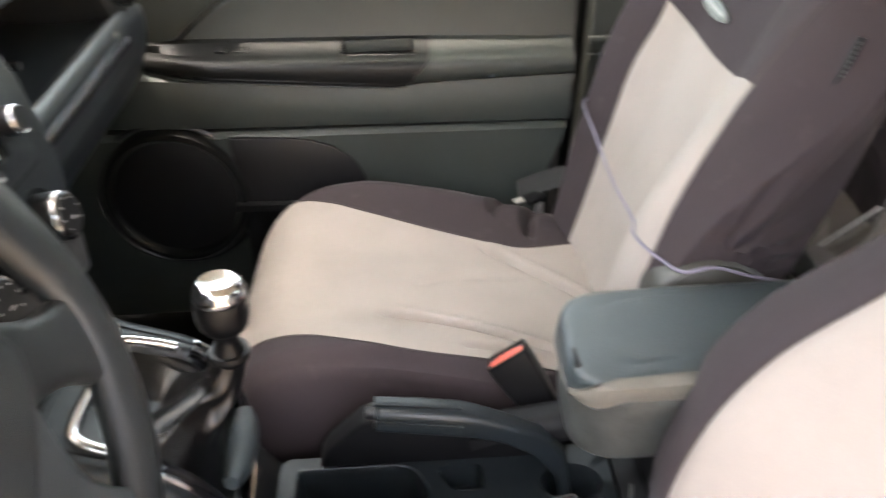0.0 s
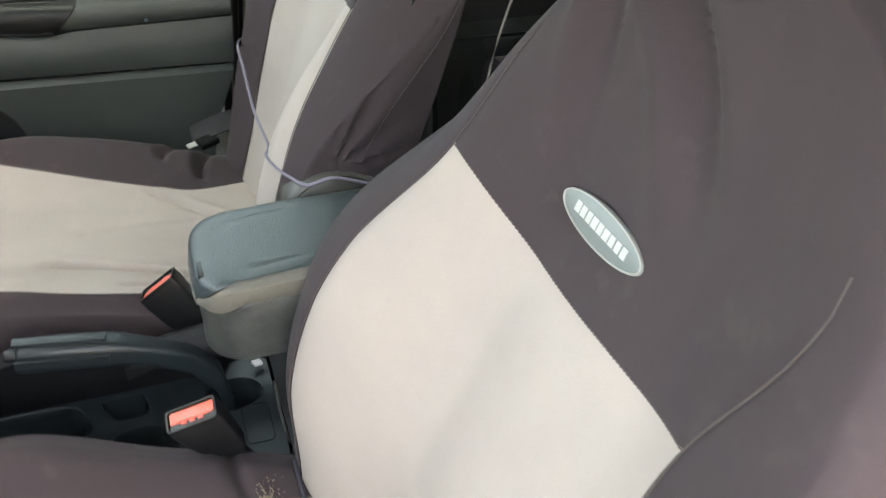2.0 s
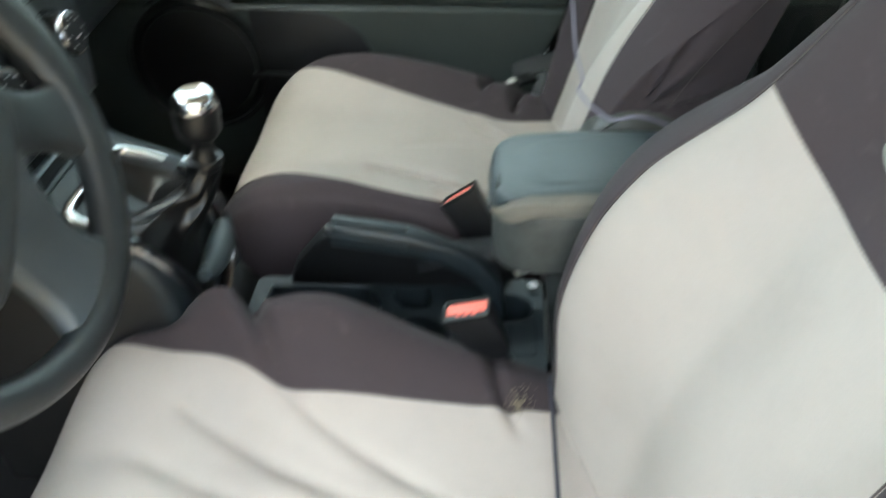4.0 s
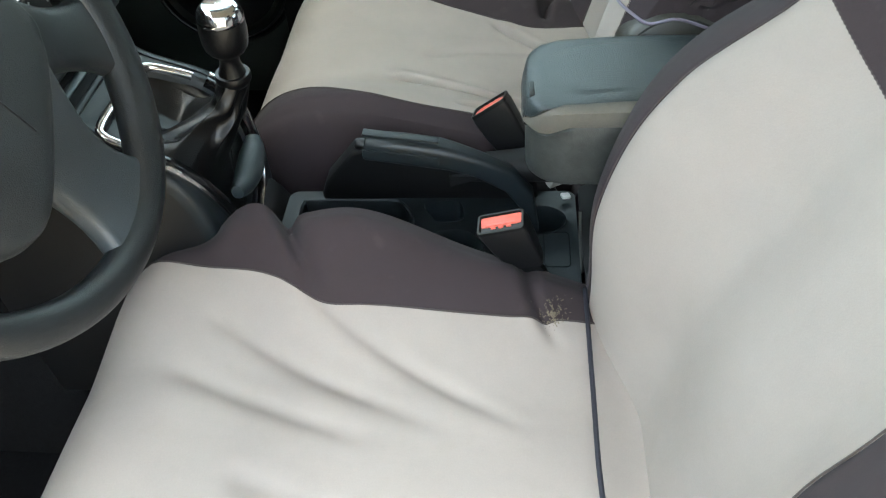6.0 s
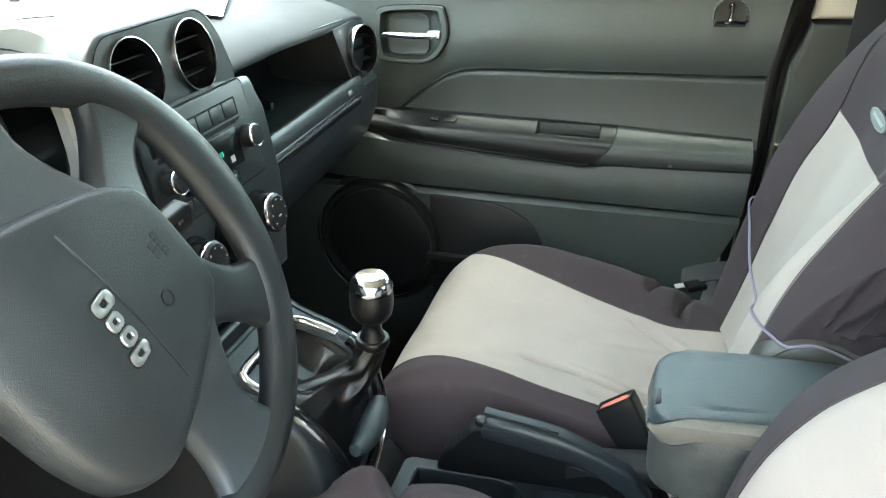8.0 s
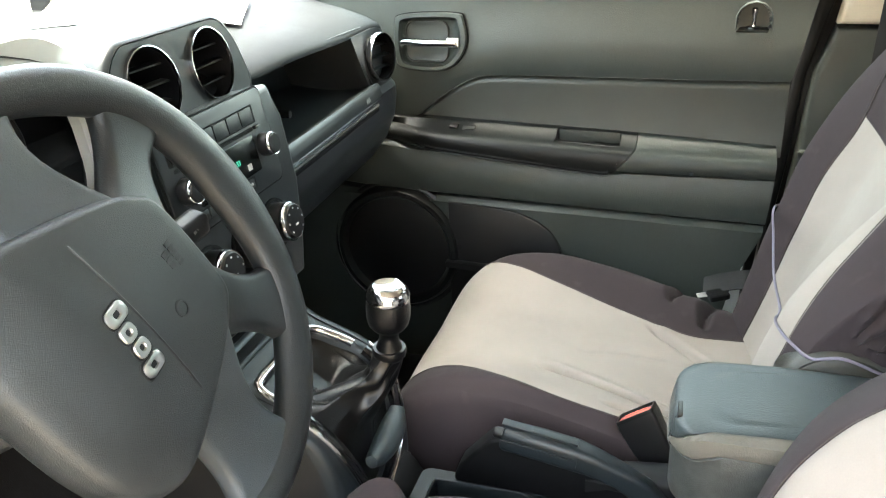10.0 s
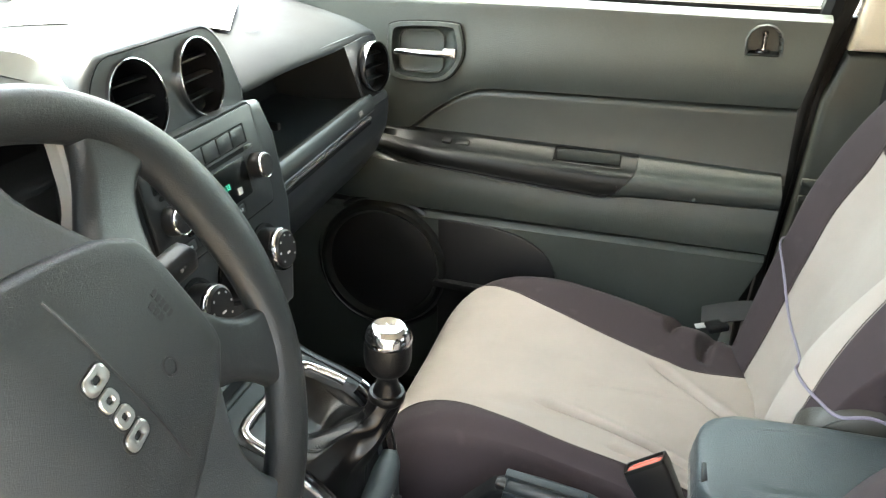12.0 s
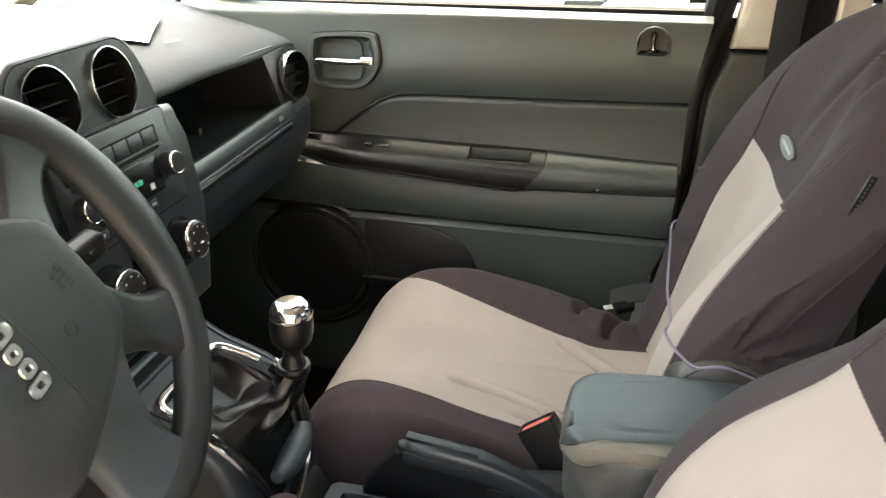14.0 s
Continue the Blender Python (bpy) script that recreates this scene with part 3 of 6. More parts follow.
    joint = [0.190, 0.190, 0.190, 0.1895, 0.189, 0.1885, 0.187, 0.184, 0.180, 0.170, 0.158, 0.152, 0.150, 0.150]

    def rest(xs, cup=0.0):
        out = []
        for k, x in enumerate(xs):
            f = 0.702 - 0.054 * sstep(-0.37, -0.15, x)
            zb, ze, zf = soft(back_z, x), soft(edge_z, x), soft(foot_z, x, 0.012)
            out.append([(x, 0.740, zb + 0.002), (x, 0.7015, zb), (x, 0.697, zb - 0.0005), (x, 0.696, zb - 0.001 - cup), (x, f + 0.022, ze + 0.0055 - cup), (x, f + 0.0205, ze + 0.0050), (x, f + 0.012, ze + 0.0025), (x, f + 0.005, ze - 0.0015),
                        (x, f + 0.001, ze - 0.007), (x, f, 0.55 * ze + 0.45 * zf), (x, f + 0.002, zf + 0.008), (x, f + 0.006, zf + 0.003), (x, f + 0.012, zf), (x, 0.740, zf)][k])
        return out

    same = lambda x: [x] * 14
    grab = [rest(same(x)) for x in np.linspace(-0.31, 0.048, 34)] + [rest(same(x), 0.020) for x in (0.0495, 0.09, 0.13, 0.1600)] + [rest([min(0.1615, q - 0.004) for q in joint])] + [rest([q - 0.001 for q in joint])]
    part("grab_section", loft(grab), GRAB, door, "smooth black grab section", angle=32)
    part("arm_pad", loft([rest([q + 0.0008 for q in joint])] + [rest([q + (x - q) * t for q in joint]) for t, x in ((0.2, 0.26), (0.5, 0.30), (0.8, 0.36), (1.0, 0.4165))]), ARMPAD, door, "grained grey arm pad", angle=32)
    for dz, dy, r, mat in ((0.0065, -0.0006, 0.0011, GRAB), (0.0030, 0.0010, 0.0013, GRILLE)):
        part("groove", tube([(x, 0.702 - 0.054 * sstep(-0.37, -0.15, x) + 0.0032 + dy, soft(foot_z, x, 0.012) + dz) for x in np.linspace(-0.19, 0.146, 30)], r, 6), mat, door)
    part("under_lip", tube([(x, 0.702 - 0.054 * sstep(-0.37, -0.15, x) + 0.008, soft(foot_z, x, 0.012) - 0.002) for x in np.linspace(-0.28, 0.154, 30)], 0.0016, 6), DOORP, door)
    part("pull_cup_rim", ring_band(rounded(0.114, 0.030, 0.004, 4), rounded(0.111, 0.027, 0.003, 4), frame_of((0.1055, 0.6838, 0.9628), (1, 0, -0.05), (0, 0.0275, 0.0165)), 0.0012), GRILLE, door)
    # far wall of the cup, paler than the grab: its light is painted
    part("pull_cup_lit_wall", rbox((0.106, 0.0014, 0.019), pose(0.106, 0.6945, 0.9605), 0.0004), ARMPAD, door)
    # slate ring paints the bright edges of a black switch plate
    sw = part("switch_lit_edge", ring_band(rounded(0.082, 0.024, 0.004, 4), rounded(0.078, 0.020, 0.003, 4), frame_of((-0.112, 0.6820, 0.9660), (1, 0, -0.03), (0, 0.030, 0.0150)), 0.0012), SLATE, door)
    part("switch_well", prism(rounded(0.060, 0.018, 0.002, 3, -0.006, 0), frame_of((-0.112, 0.6820, 0.9656), (1, 0, -0.03), (0, 0.030, 0.0150)), 0.0008, 0), GRILLE, sw)
    part("window_switch", rbox((0.016, 0.013, 0.011), pose(-0.140, 0.681, 0.969, 27, 10, 0), 0.003), DARK, sw)
    part("lock_switch", rbox((0.024, 0.012, 0.005), pose(-0.112, 0.682, 0.968, 27), 0.002), GRAB, sw)

    # lower card: a band, a groove, and the pocket part
    def band(u, v):
        x = -0.54 + u * (0.418 + 0.54 - 0.006 * v)
        top = soft(foot_z, x, 0.012) - 0.002 + 0.004 * sstep(0.1, 0.2, x)
        z = top - v * (top - (0.850 - 0.022 * u))
        return (x, 0.664 + 0.014 * sstep(-0.26, -0.40, x) - 0.006 * math.sin(math.pi * v) + (0.008 if v in (0.0, 1.0) else 0), z)

    part("middle_band", slab(band, 24, 20, (0, 0.02, 0)), DOORP, door)

    def lower(u, v):
        top = 0.843 - 0.018 * u
        z = top - v * (top - 0.47)
        x1 = lerp([(0.46, 0.325), (0.718, 0.372), (0.812, 0.410), (0.85, 0.412)], z)
        x = -0.55 + u * (x1 + 0.55)
        y = 0.662 + 0.012 * v + (0.010 if v == 0.0 else 0)
        return (x, y, z)

    part("lower_panel", slab(lower, 24, 40, (0, 0.03, 0)), DOORP, door)
    pocket = [(p.x, p.y) for p in smooth_line([(-0.15, 0.828, 0), (-0.06, 0.824, 0), (0.0, 0.812, 0), (0.045, 0.785, 0), (0.068, 0.745, 0), (0.085, 0.68, 0), (0.09, 0.60, 0)], 5)] + [(0.09, 0.52), (-0.15, 0.52)]
    part("map_pocket", prism(pocket, side_pose(0.675), 0.017, 0.003), DARK, door, "black moulded map pocket")
    part("pocket_lip", rbox((0.25, 0.016, 0.014), pose(-0.03, 0.65, 0.70, 0, 2, 0), 0.004), DARK, door)
    # loudspeaker
    sp = part("speaker_surround", lathe([(0.128, -0.02), (0.127, 0.008), (0.121, 0.016), (0.113, 0.017), (0.107, 0.010), (0.105, -0.02)], frame_of((-0.258, 0.668, 0.722), (1, 0, 0), (0, 0, 1)), 56, cap=False), GRAB, door)
    part("speaker_ring", lathe([(0.140, -0.012), (0.138, 0.001), (0.133, 0.004), (0.129, 0.001)], frame_of((-0.258, 0.668, 0.722), (1, 0, 0), (0, 0, 1)), 56, cap=False), DARK, sp)
    part("speaker_grille", lathe([(0.106, 0.0), (0.1055, 0.005), (0.09, 0.009), (0.05, 0.012), (0.01, 0.013), (0.001, 0.013)], frame_of((-0.258, 0.668, 0.722), (1, 0, 0), (0, 0, 1)), 48), DARK, sp)

    # inner handle: bezel, bowl, chrome lever
    B = frame_of((-0.188, 0.7040, 1.117), (1, 0, 0.015), (0, 0.10, 1))
    grow = lambda k: [(p[0] * k, p[1] * k) for p in outer]
    bez = part("handle_bezel", ring_band(grow(1.0), grow(0.84), B, 0.0085), DOORP, door)
    part("bezel_gap", ring_band(grow(1.035), grow(0.995), B @ pose(0, 0, -0.002), 0.003), GRILLE, bez)
    part("handle_bowl", loft([[B @ Vector((p[0] * k - 0.004 * d, p[1] * k, h)) for p in outer] for k, h, d in ((0.86, 0.004, 0), (0.83, -0.004, 0), (0.78, -0.012, 0.3), (0.66, -0.017, 0.6), (0.4, -0.018, 1), (0.02, -0.018, 1))], cap=False), DOORP, bez)
    part("finger_well", ring_band(rounded(0.082, 0.074, 0.016, 4, -0.010, 0.0), rounded(0.077, 0.069, 0.014, 4, -0.010, 0.0), B @ pose(0, 0, -0.0165), 0.005), DOORIN, bez)
    lever = [(-0.049, -0.004, 0.006), (-0.044, 0.001, 0.010), (-0.02, 0.000, 0.013), (0.02, -0.001, 0.013), (0.050, -0.001, 0.010)]
    part("door_handle", tube([B @ Vector(p) for p in smooth_line(lever, 5)], lambda t: 0.0068 + 0.0022 * math.sin(3.1 * t), 16, flat=0.75), CHROME, bez, "chrome pull lever")
    part("lever_foot", rbox((0.024, 0.017, 0.014), B @ pose(0.046, 0.0, 0.007), 0.004, 3), SATIN, bez)
    # lock button in its small arched bay
    L = side_pose(0.7085)
    nook = part("lock_bay", loft([[L @ Vector((0.358 + (x - 0.358) * k, 1.168 + (z - 1.168) * k, h)) for x, z in bay] for k, h in ((1.13, -0.008), (1.12, -0.0005), (1.06, 0.001), (1.0, -0.001), (0.95, -0.012), (0.90, -0.020), (0.02, -0.020))], cap=False), DOORIN, door, "arched recess round the lock button")
    part("lock_ledge", rbox((0.047, 0.020, 0.003), pose(0.358, 0.7225, 1.1465, 10), 0.001), DOORIN, nook)
    part("lock_button", lathe([(0.0045, 0.0), (0.0032, 0.005), (0.0032, 0.020), (0.0048, 0.022), (0.0048, 0.030), (0.003, 0.032)], pose(0.358, 0.7195, 1.149), 14), CHROME, nook)
    part("lock_collar", lathe([(0.011, 0.0), (0.010, 0.003), (0.004, 0.004)], pose(0.358, 0.7205, 1.148), 18), DARK, nook)
    part("screw", lathe([(0.0035, 0.0), (0.003, 0.0015), (0.001, 0.002)], frame_of((0.285, 0.6482, 0.919), (1, 0, 0), (0, 0, 1)), 10), SLATE, door)
    # outer skin below the glass and the window frame
    part("outer_skin", box_between((-0.56, 0.80, 0.40), (0.47, 0.82, 1.19), 0.004), WHITECAR, door)
    frame_pts = [(-0.52, 1.20), (-0.30, 1.40), (-0.05, 1.62), (0.5, 1.64), (0.49, 1.42), (0.452, 1.20)]
    part("window_frame", tube([(x, 0.775 - max(0, z - 1.2) * 0.25, z) for x, z in frame_pts], 0.018, 8), RUBBER, door)
    g = part("pane", loft([[(-0.50, 0.775, 1.19), (0.46, 0.775, 1.19), (0.49, 0.72, 1.42), (0.50, 0.67, 1.63), (-0.05, 0.67, 1.62), (-0.30, 0.72, 1.40)], [(-0.50, 0.779, 1.19), (0.46, 0.779, 1.19), (0.49, 0.724, 1.42), (0.50, 0.674, 1.63), (-0.05, 0.674, 1.62), (-0.30, 0.724, 1.40)]]), GLASS, door, smooth=False)
    g.visible_shadow = False
    part("mirror_sail", prism([(-0.56, 1.20), (-0.40, 1.20), (-0.36, 1.33)], side_pose(0.775), 0.03, 0.006), DARK, door)
    return door


passenger_door()


def open_driver_door():
    """The driver's door, swung wide open on its front hinges; unseen, added to block light."""
    door = thing("door_2", "driver's door standing wide open out of view, added to block side light, dark grey trim", "car door", kind="structure")
    m = frame_of((-0.50, -0.77, 0), (0.42, -0.907, 0), (0.907, 0.42, 0))    # x runs out along the door, y into the car
    part("outer_skin", prism([(0.0, -0.05), (1.06, -0.05), (1.08, -0.03), (1.08, 0.0), (0.0, 0.0)], m @ pose(0, 0, 0.42), 0.76, 0.01), WHITECAR, door)
    part("inner_trim", prism([(0.02, 0.0), (1.04, 0.0), (1.03, 0.05), (0.03, 0.05)], m @ pose(0, 0, 0.47), 0.72, 0.012), DOORP, door)
    part("armrest", prism([(0.25, 0.05), (0.90, 0.05), (0.88, 0.10), (0.32, 0.10)], m @ pose(0, 0, 0.90), 0.06, 0.012), GRAB, door)
    part("window_frame", tube([m @ Vector(p) for p in ((0.02, 0, 1.19), (0.24, 0.02, 1.40), (0.50, 0.04, 1.60), (1.00, 0.04, 1.62), (1.03, 0.02, 1.40), (1.05, 0, 1.19))], 0.02, 8), RUBBER, door)
    g = part("pane", loft([[m @ Vector((x, y + d, z)) for x, y, z in ((0.02, 0, 1.18), (1.05, 0, 1.18), (1.00, 0.04, 1.62), (0.50, 0.04, 1.60))] for d in (0.0, 0.004)]), GLASS, door, smooth=False)
    g.visible_shadow = False
    return door


open_driver_door()
w = part("windscreen", sheet(lambda u, v: (-0.98 + 0.70 * v - 0.05 * math.sin(math.pi * u), -0.66 + 1.32 * u * (1 - 0.04 * v) + 0.026 * v, 1.17 + 0.44 * v), 12, 8), GLASS)
w.visible_shadow = False
tagged(w, "clear laminated windscreen", "windscreen", kind="structure")


# ---- dashboard ----
def dash_bend(y):
    return -0.012 * sstep(0.12, 0.60, abs(y)) - 0.06 * max(0.0, (abs(y) - 0.605) / 0.08) ** 2.2


def dashboard():
    dash = thing("dashboard", "dark grey grained plastic dashboard with an open shelf", "dashboard")
    top = [(-1.00, 1.165), (-0.75, 1.205), (-0.55, 1.222), (-0.42, 1.218), (-0.35, 1.2110), (-0.305, 1.2035), (-0.272, 1.1955), (-0.250, 1.1870), (-0.239, 1.1805), (-0.236, 1.1755)]
    top = [(p.x, p.y) for p in smooth_line([(*p, 0) for p in top], 5)]

    def top_face(u, v):
        y = -0.698 + 1.396 * u
        x, z = top[int(round(v * (len(top) - 1)))]
        k = sstep(-0.6, -0.23, x)
        return (x + dash_bend(y) * k, y, z - (0.018 * sstep(0.56, 0.69, abs(y)) + 0.010 * sstep(0.24, 0.50, abs(y))) * k)

    part("top_pad", slab(top_face, 60, len(top) - 1, (0, 0, -0.004)), DASHTOP, dash, "sunlit grained top pad")
    low = [(-0.222, 1.066), (-0.214, 1.058), (-0.213, 1.040), (-0.218, 1.005), (-0.235, 0.965), (-0.265, 0.925), (-0.31, 0.89), (-0.40, 0.86), (-0.70, 0.85)]

    def low_face(u, v):
        y = 0.10 + 0.585 * u
        k = v * (len(low) - 1)
        i = min(len(low) - 2, int(k))
        p = Vector(low[i]).lerp(Vector(low[i + 1]), k - i)
        return (p.x + dash_bend(y), y, p.y)

    part("lower_fascia", slab(low_face, 40, 32, (-0.012, 0, 0.004)), FASCIA, dash)

    def low_left(u, v):
        p = low_face(u, v)
        return (p[0] - 0.02, -0.685 + 0.60 * u, p[2])

    part("knee_panel", slab(low_left, 20, 24, (-0.012, 0, 0.004)), DASH, dash)
    # the right end round the side vent, and the driver's side face
    part("end_face", slab(lambda u, v: (-0.222 - 0.012 * v + dash_bend(0.535 - 0.055 * v + (0.15 + 0.055 * v) * u), 0.535 - 0.055 * v + (0.15 + 0.055 * v) * u, 1.050 + 0.1135 * v - 0.018 * v * sstep(0.56, 0.69, 0.535 - 0.055 * v + (0.15 + 0.055 * v) * u)), 24, 10, (-0.01, 0, 0)), DASH, dash)
    part("left_face", slab(lambda u, v: (-0.245 - 0.012 * v + dash_bend(-0.685 + 0.58 * u), -0.685 + 0.58 * u, 1.064 + 0.112 * v), 20, 8, (-0.01, 0, 0)), DASH, dash)
    # open shelf; back and roof in darker plastics put shade into the recess
    y0, y1, z0, z1, xb = 0.150, 0.537, 1.068, 1.178, -0.385

    def wall(name, a, b, c, d, mat, away=(-0.006, 0, 0)):
        part(name, slab(lambda u, v: tuple((Vector(a).lerp(Vector(b), u)).lerp(Vector(d).lerp(Vector(c), u), v)), 2, 2, away), mat, shelf)

    shelf = part("shelf", slab(lambda u, v: (xb + (0.150 + dash_bend(y0 + (y1 - y0) * u)) * v, y0 + (y1 - y0) * u, z0 + 0.004 - 0.006 * math.sin(math.pi * v)), 20, 6, (0, 0, -0.006)), FASCIA, dash, "open black storage shelf")
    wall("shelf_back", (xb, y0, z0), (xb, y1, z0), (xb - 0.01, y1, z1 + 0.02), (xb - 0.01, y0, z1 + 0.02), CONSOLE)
    wall("shelf_end", (xb, y1, z0), (-0.232, y1, z0), (-0.246, y1 - 0.058, z1 - 0.014), (xb, y1 - 0.058, z1 - 0.010), DASH, (0, 0.006, 0))
    wall("shelf_end", (-0.225, y0, z0), (xb, y0, z0), (xb, y0, z1), (-0.235, y0, z1), DASH, (0, -0.006, 0))
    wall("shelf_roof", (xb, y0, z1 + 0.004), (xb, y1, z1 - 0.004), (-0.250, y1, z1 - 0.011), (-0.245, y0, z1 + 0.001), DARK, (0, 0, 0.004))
    part("shelf_rib", rbox((0.09, 0.010, 0.012), pose(-0.335, 0.345, z0 + 0.008, 0, 0, 0), 0.004), DARK, shelf)
    # lip with a bright strip and an embossed mark
    part("shelf_lip", loft([[(x + dash_bend(y), y, z) for x, z in ((-0.236, 1.055), (-0.212, 1.053), (-0.209, 1.057), (-0.211, 1.075), (-0.216, 1.080), (-0.226, 1.078), (-0.236, 1.063))] for y in np.linspace(0.150, 0.538, 18)]), FASCIA, dash)
    part("bright_strip", loft([[(x + dash_bend(y), y, z) for x, z in ((-0.214, 1.0505), (-0.2085, 1.0498), (-0.2085, 1.0465), (-0.214, 1.046))] for y in np.linspace(0.150, 0.520, 18)]), SATIN, dash, "thin silver strip")
    part("shadow_gap", loft([[(x + dash_bend(y), y, z) for x, z in ((-0.214, 1.0425), (-0.2105, 1.042), (-0.2105, 1.037), (-0.214, 1.037))] for y in np.linspace(0.150, 0.524, 18)]), GRILLE, dash)
    part("emblem", bars([0.007, 0.007, 0.007, 0.007], frame_of((-0.2085 + dash_bend(0.485) - 0.002, 0.485, 1.066), (-0.1, 1, 0), (-0.15, 0, 1)), 0.008, 0.002), SILVERTRIM, dash)

    def vent(y, z, x, r, tilt, turn):
        m = pose(x, y, z) @ Matrix.Rotation(radians(turn), 4, "Z") @ Matrix.Rotation(radians(90 - tilt), 4, "Y")
        v = part("air_vent", lathe([(r * 1.045, -0.006), (r * 1.06, 0.001), (r * 1.045, 0.0040), (r * 1.015, 0.0042), (r * 0.995, 0.001), (r * 0.985, -0.004)], m, 48, cap=False), CHROME, dash, "chrome-ringed round air vent")
        part("well", lathe([(r * 0.975, 0.002), (r * 0.93, -0.05), (r * 0.90, -0.110), (r * 0.02, -0.112)], m, 36, cap=False), GRILLE, v)
        for k in (-0.5, 0.0, 0.5):
            half = r * math.sqrt(1 - k * k) * 0.93
            part("vane", rbox((0.0022, 2 * half, 0.011), m @ pose(-k * r, 0, -0.011) @ Matrix.Rotation(radians(14), 4, "Y"), 0.0008), GRAB, v)
        part("divider", rbox((1.8 * r, 0.0022, 0.012), m @ pose(0, 0, -0.030), 0.0008), GRILLE, v)
        return v

    # centre stack: vent pod, radio, heater controls
    part("vent_pod", pod_mesh(), FASCIA, dash, "rounded pod with two round vents")
    for y, turn in ((-0.042, -1.5), (0.064, 1.5)):
        vent(y, 1.2125, -0.2288, 0.0375, 10, turn)
    vent(0.562, 1.119, -0.2260, 0.0375, 4, -10)
    face = frame_of((-0.186, 0.0, 1.118), (0, 1, 0), (-0.19, 0, 1))
    plate = [(-0.128, 0.060), (0.128, 0.060), (0.142, 0.02), (0.138, -0.06), (0.115, -0.125), (0.095, -0.165), (-0.095, -0.165), (-0.115, -0.125), (-0.138, -0.06), (-0.142, 0.02)]
    part("stack_face", prism(plate, face @ pose(0, 0, -0.06), 0.058, 0.008, 3), FASCIA, dash, "grey centre stack panel")
    # the side cheeks that carry the stack down to the console
    part("stack_column", loft([[(x, y, z) for x, y in rounded(0.16, w_, 0.03, 4, cx, 0)] for z, cx, w_ in ((0.86, -0.27, 0.21), (0.95, -0.262, 0.22), (1.02, -0.262, 0.24))]), DASH, dash)
    return dash, face, vent


def pod_mesh():
    """Vent pod: a rounded hood with a flat leaning face that runs back into the dash top, wider below."""
    out = []
    for x, grow, zoff in ((-0.46, 0.90, -0.035), (-0.38, 0.97, -0.008), (-0.29, 1.0, 0.0), (-0.240, 1.0, 0.0), (-0.231, 0.995, 0.0), (-0.2265, 0.975, 0.0), (-0.2245, 0.94, 0.0), (-0.2265, 0.915, 0.0)):
        ring = []
        for p in rounded(0.262, 0.112, 0.040, 7):
            w = 1.0 - 0.14 * sstep(-0.03, 0.06, p[1])
            ring.append((x - 0.18 * p[1] - 0.003 * (p[0] / 0.125) ** 2, 0.011 + p[0] * grow * w, 1.2045 + p[1] * grow + zoff))
        out.append(ring)
    bm = loft(out, cap=False)
    N = frame_of((-0.2278, 0.011, 1.2045), (0, 1, 0), (-0.18, 0, 1))
    outer = [(p[0] * 0.93 * (1.0 - 0.14 * sstep(-0.03, 0.06, p[1])), p[1] * 0.93) for p in rounded(0.262, 0.112, 0.040, 7)]
    ring = lambda y: [(y - 0.011 + 0.0372 * math.cos(a), 0.008 + 0.0372 * math.sin(a)) for a in np.linspace(0, 2 * math.pi, 40, endpoint=False)]
    return join(bm, holed_plate(outer, [ring(-0.042), ring(0.064)], N, 0.003))


dash, radio_face, vent = dashboard()


def knob(name, m, r, h, parent, face_mat=DARK, label=""):
    """Turned control knob: black barrel, chrome collar, flat printed face."""
    k = part(name, lathe([(r * 1.0, -0.006), (r, h * 0.35), (r * 0.98, h * 0.6), (r * 0.97, h * 0.7)], m, 32), DARK, parent, label)
    part("collar", lathe([(r * 0.97, h * 0.68), (r * 0.99, h * 0.71), (r * 0.99, h * 0.84), (r * 0.93, h * 0.92), (r * 0.86, h * 0.9)], m, 32), CHROME, k)
    part("cap", lathe([(r * 0.9, h * 0.7), (r * 0.88, h * 0.93), (r * 0.8, h), (r * 0.02, h * 1.02)], m, 32), face_mat, k)
    return k


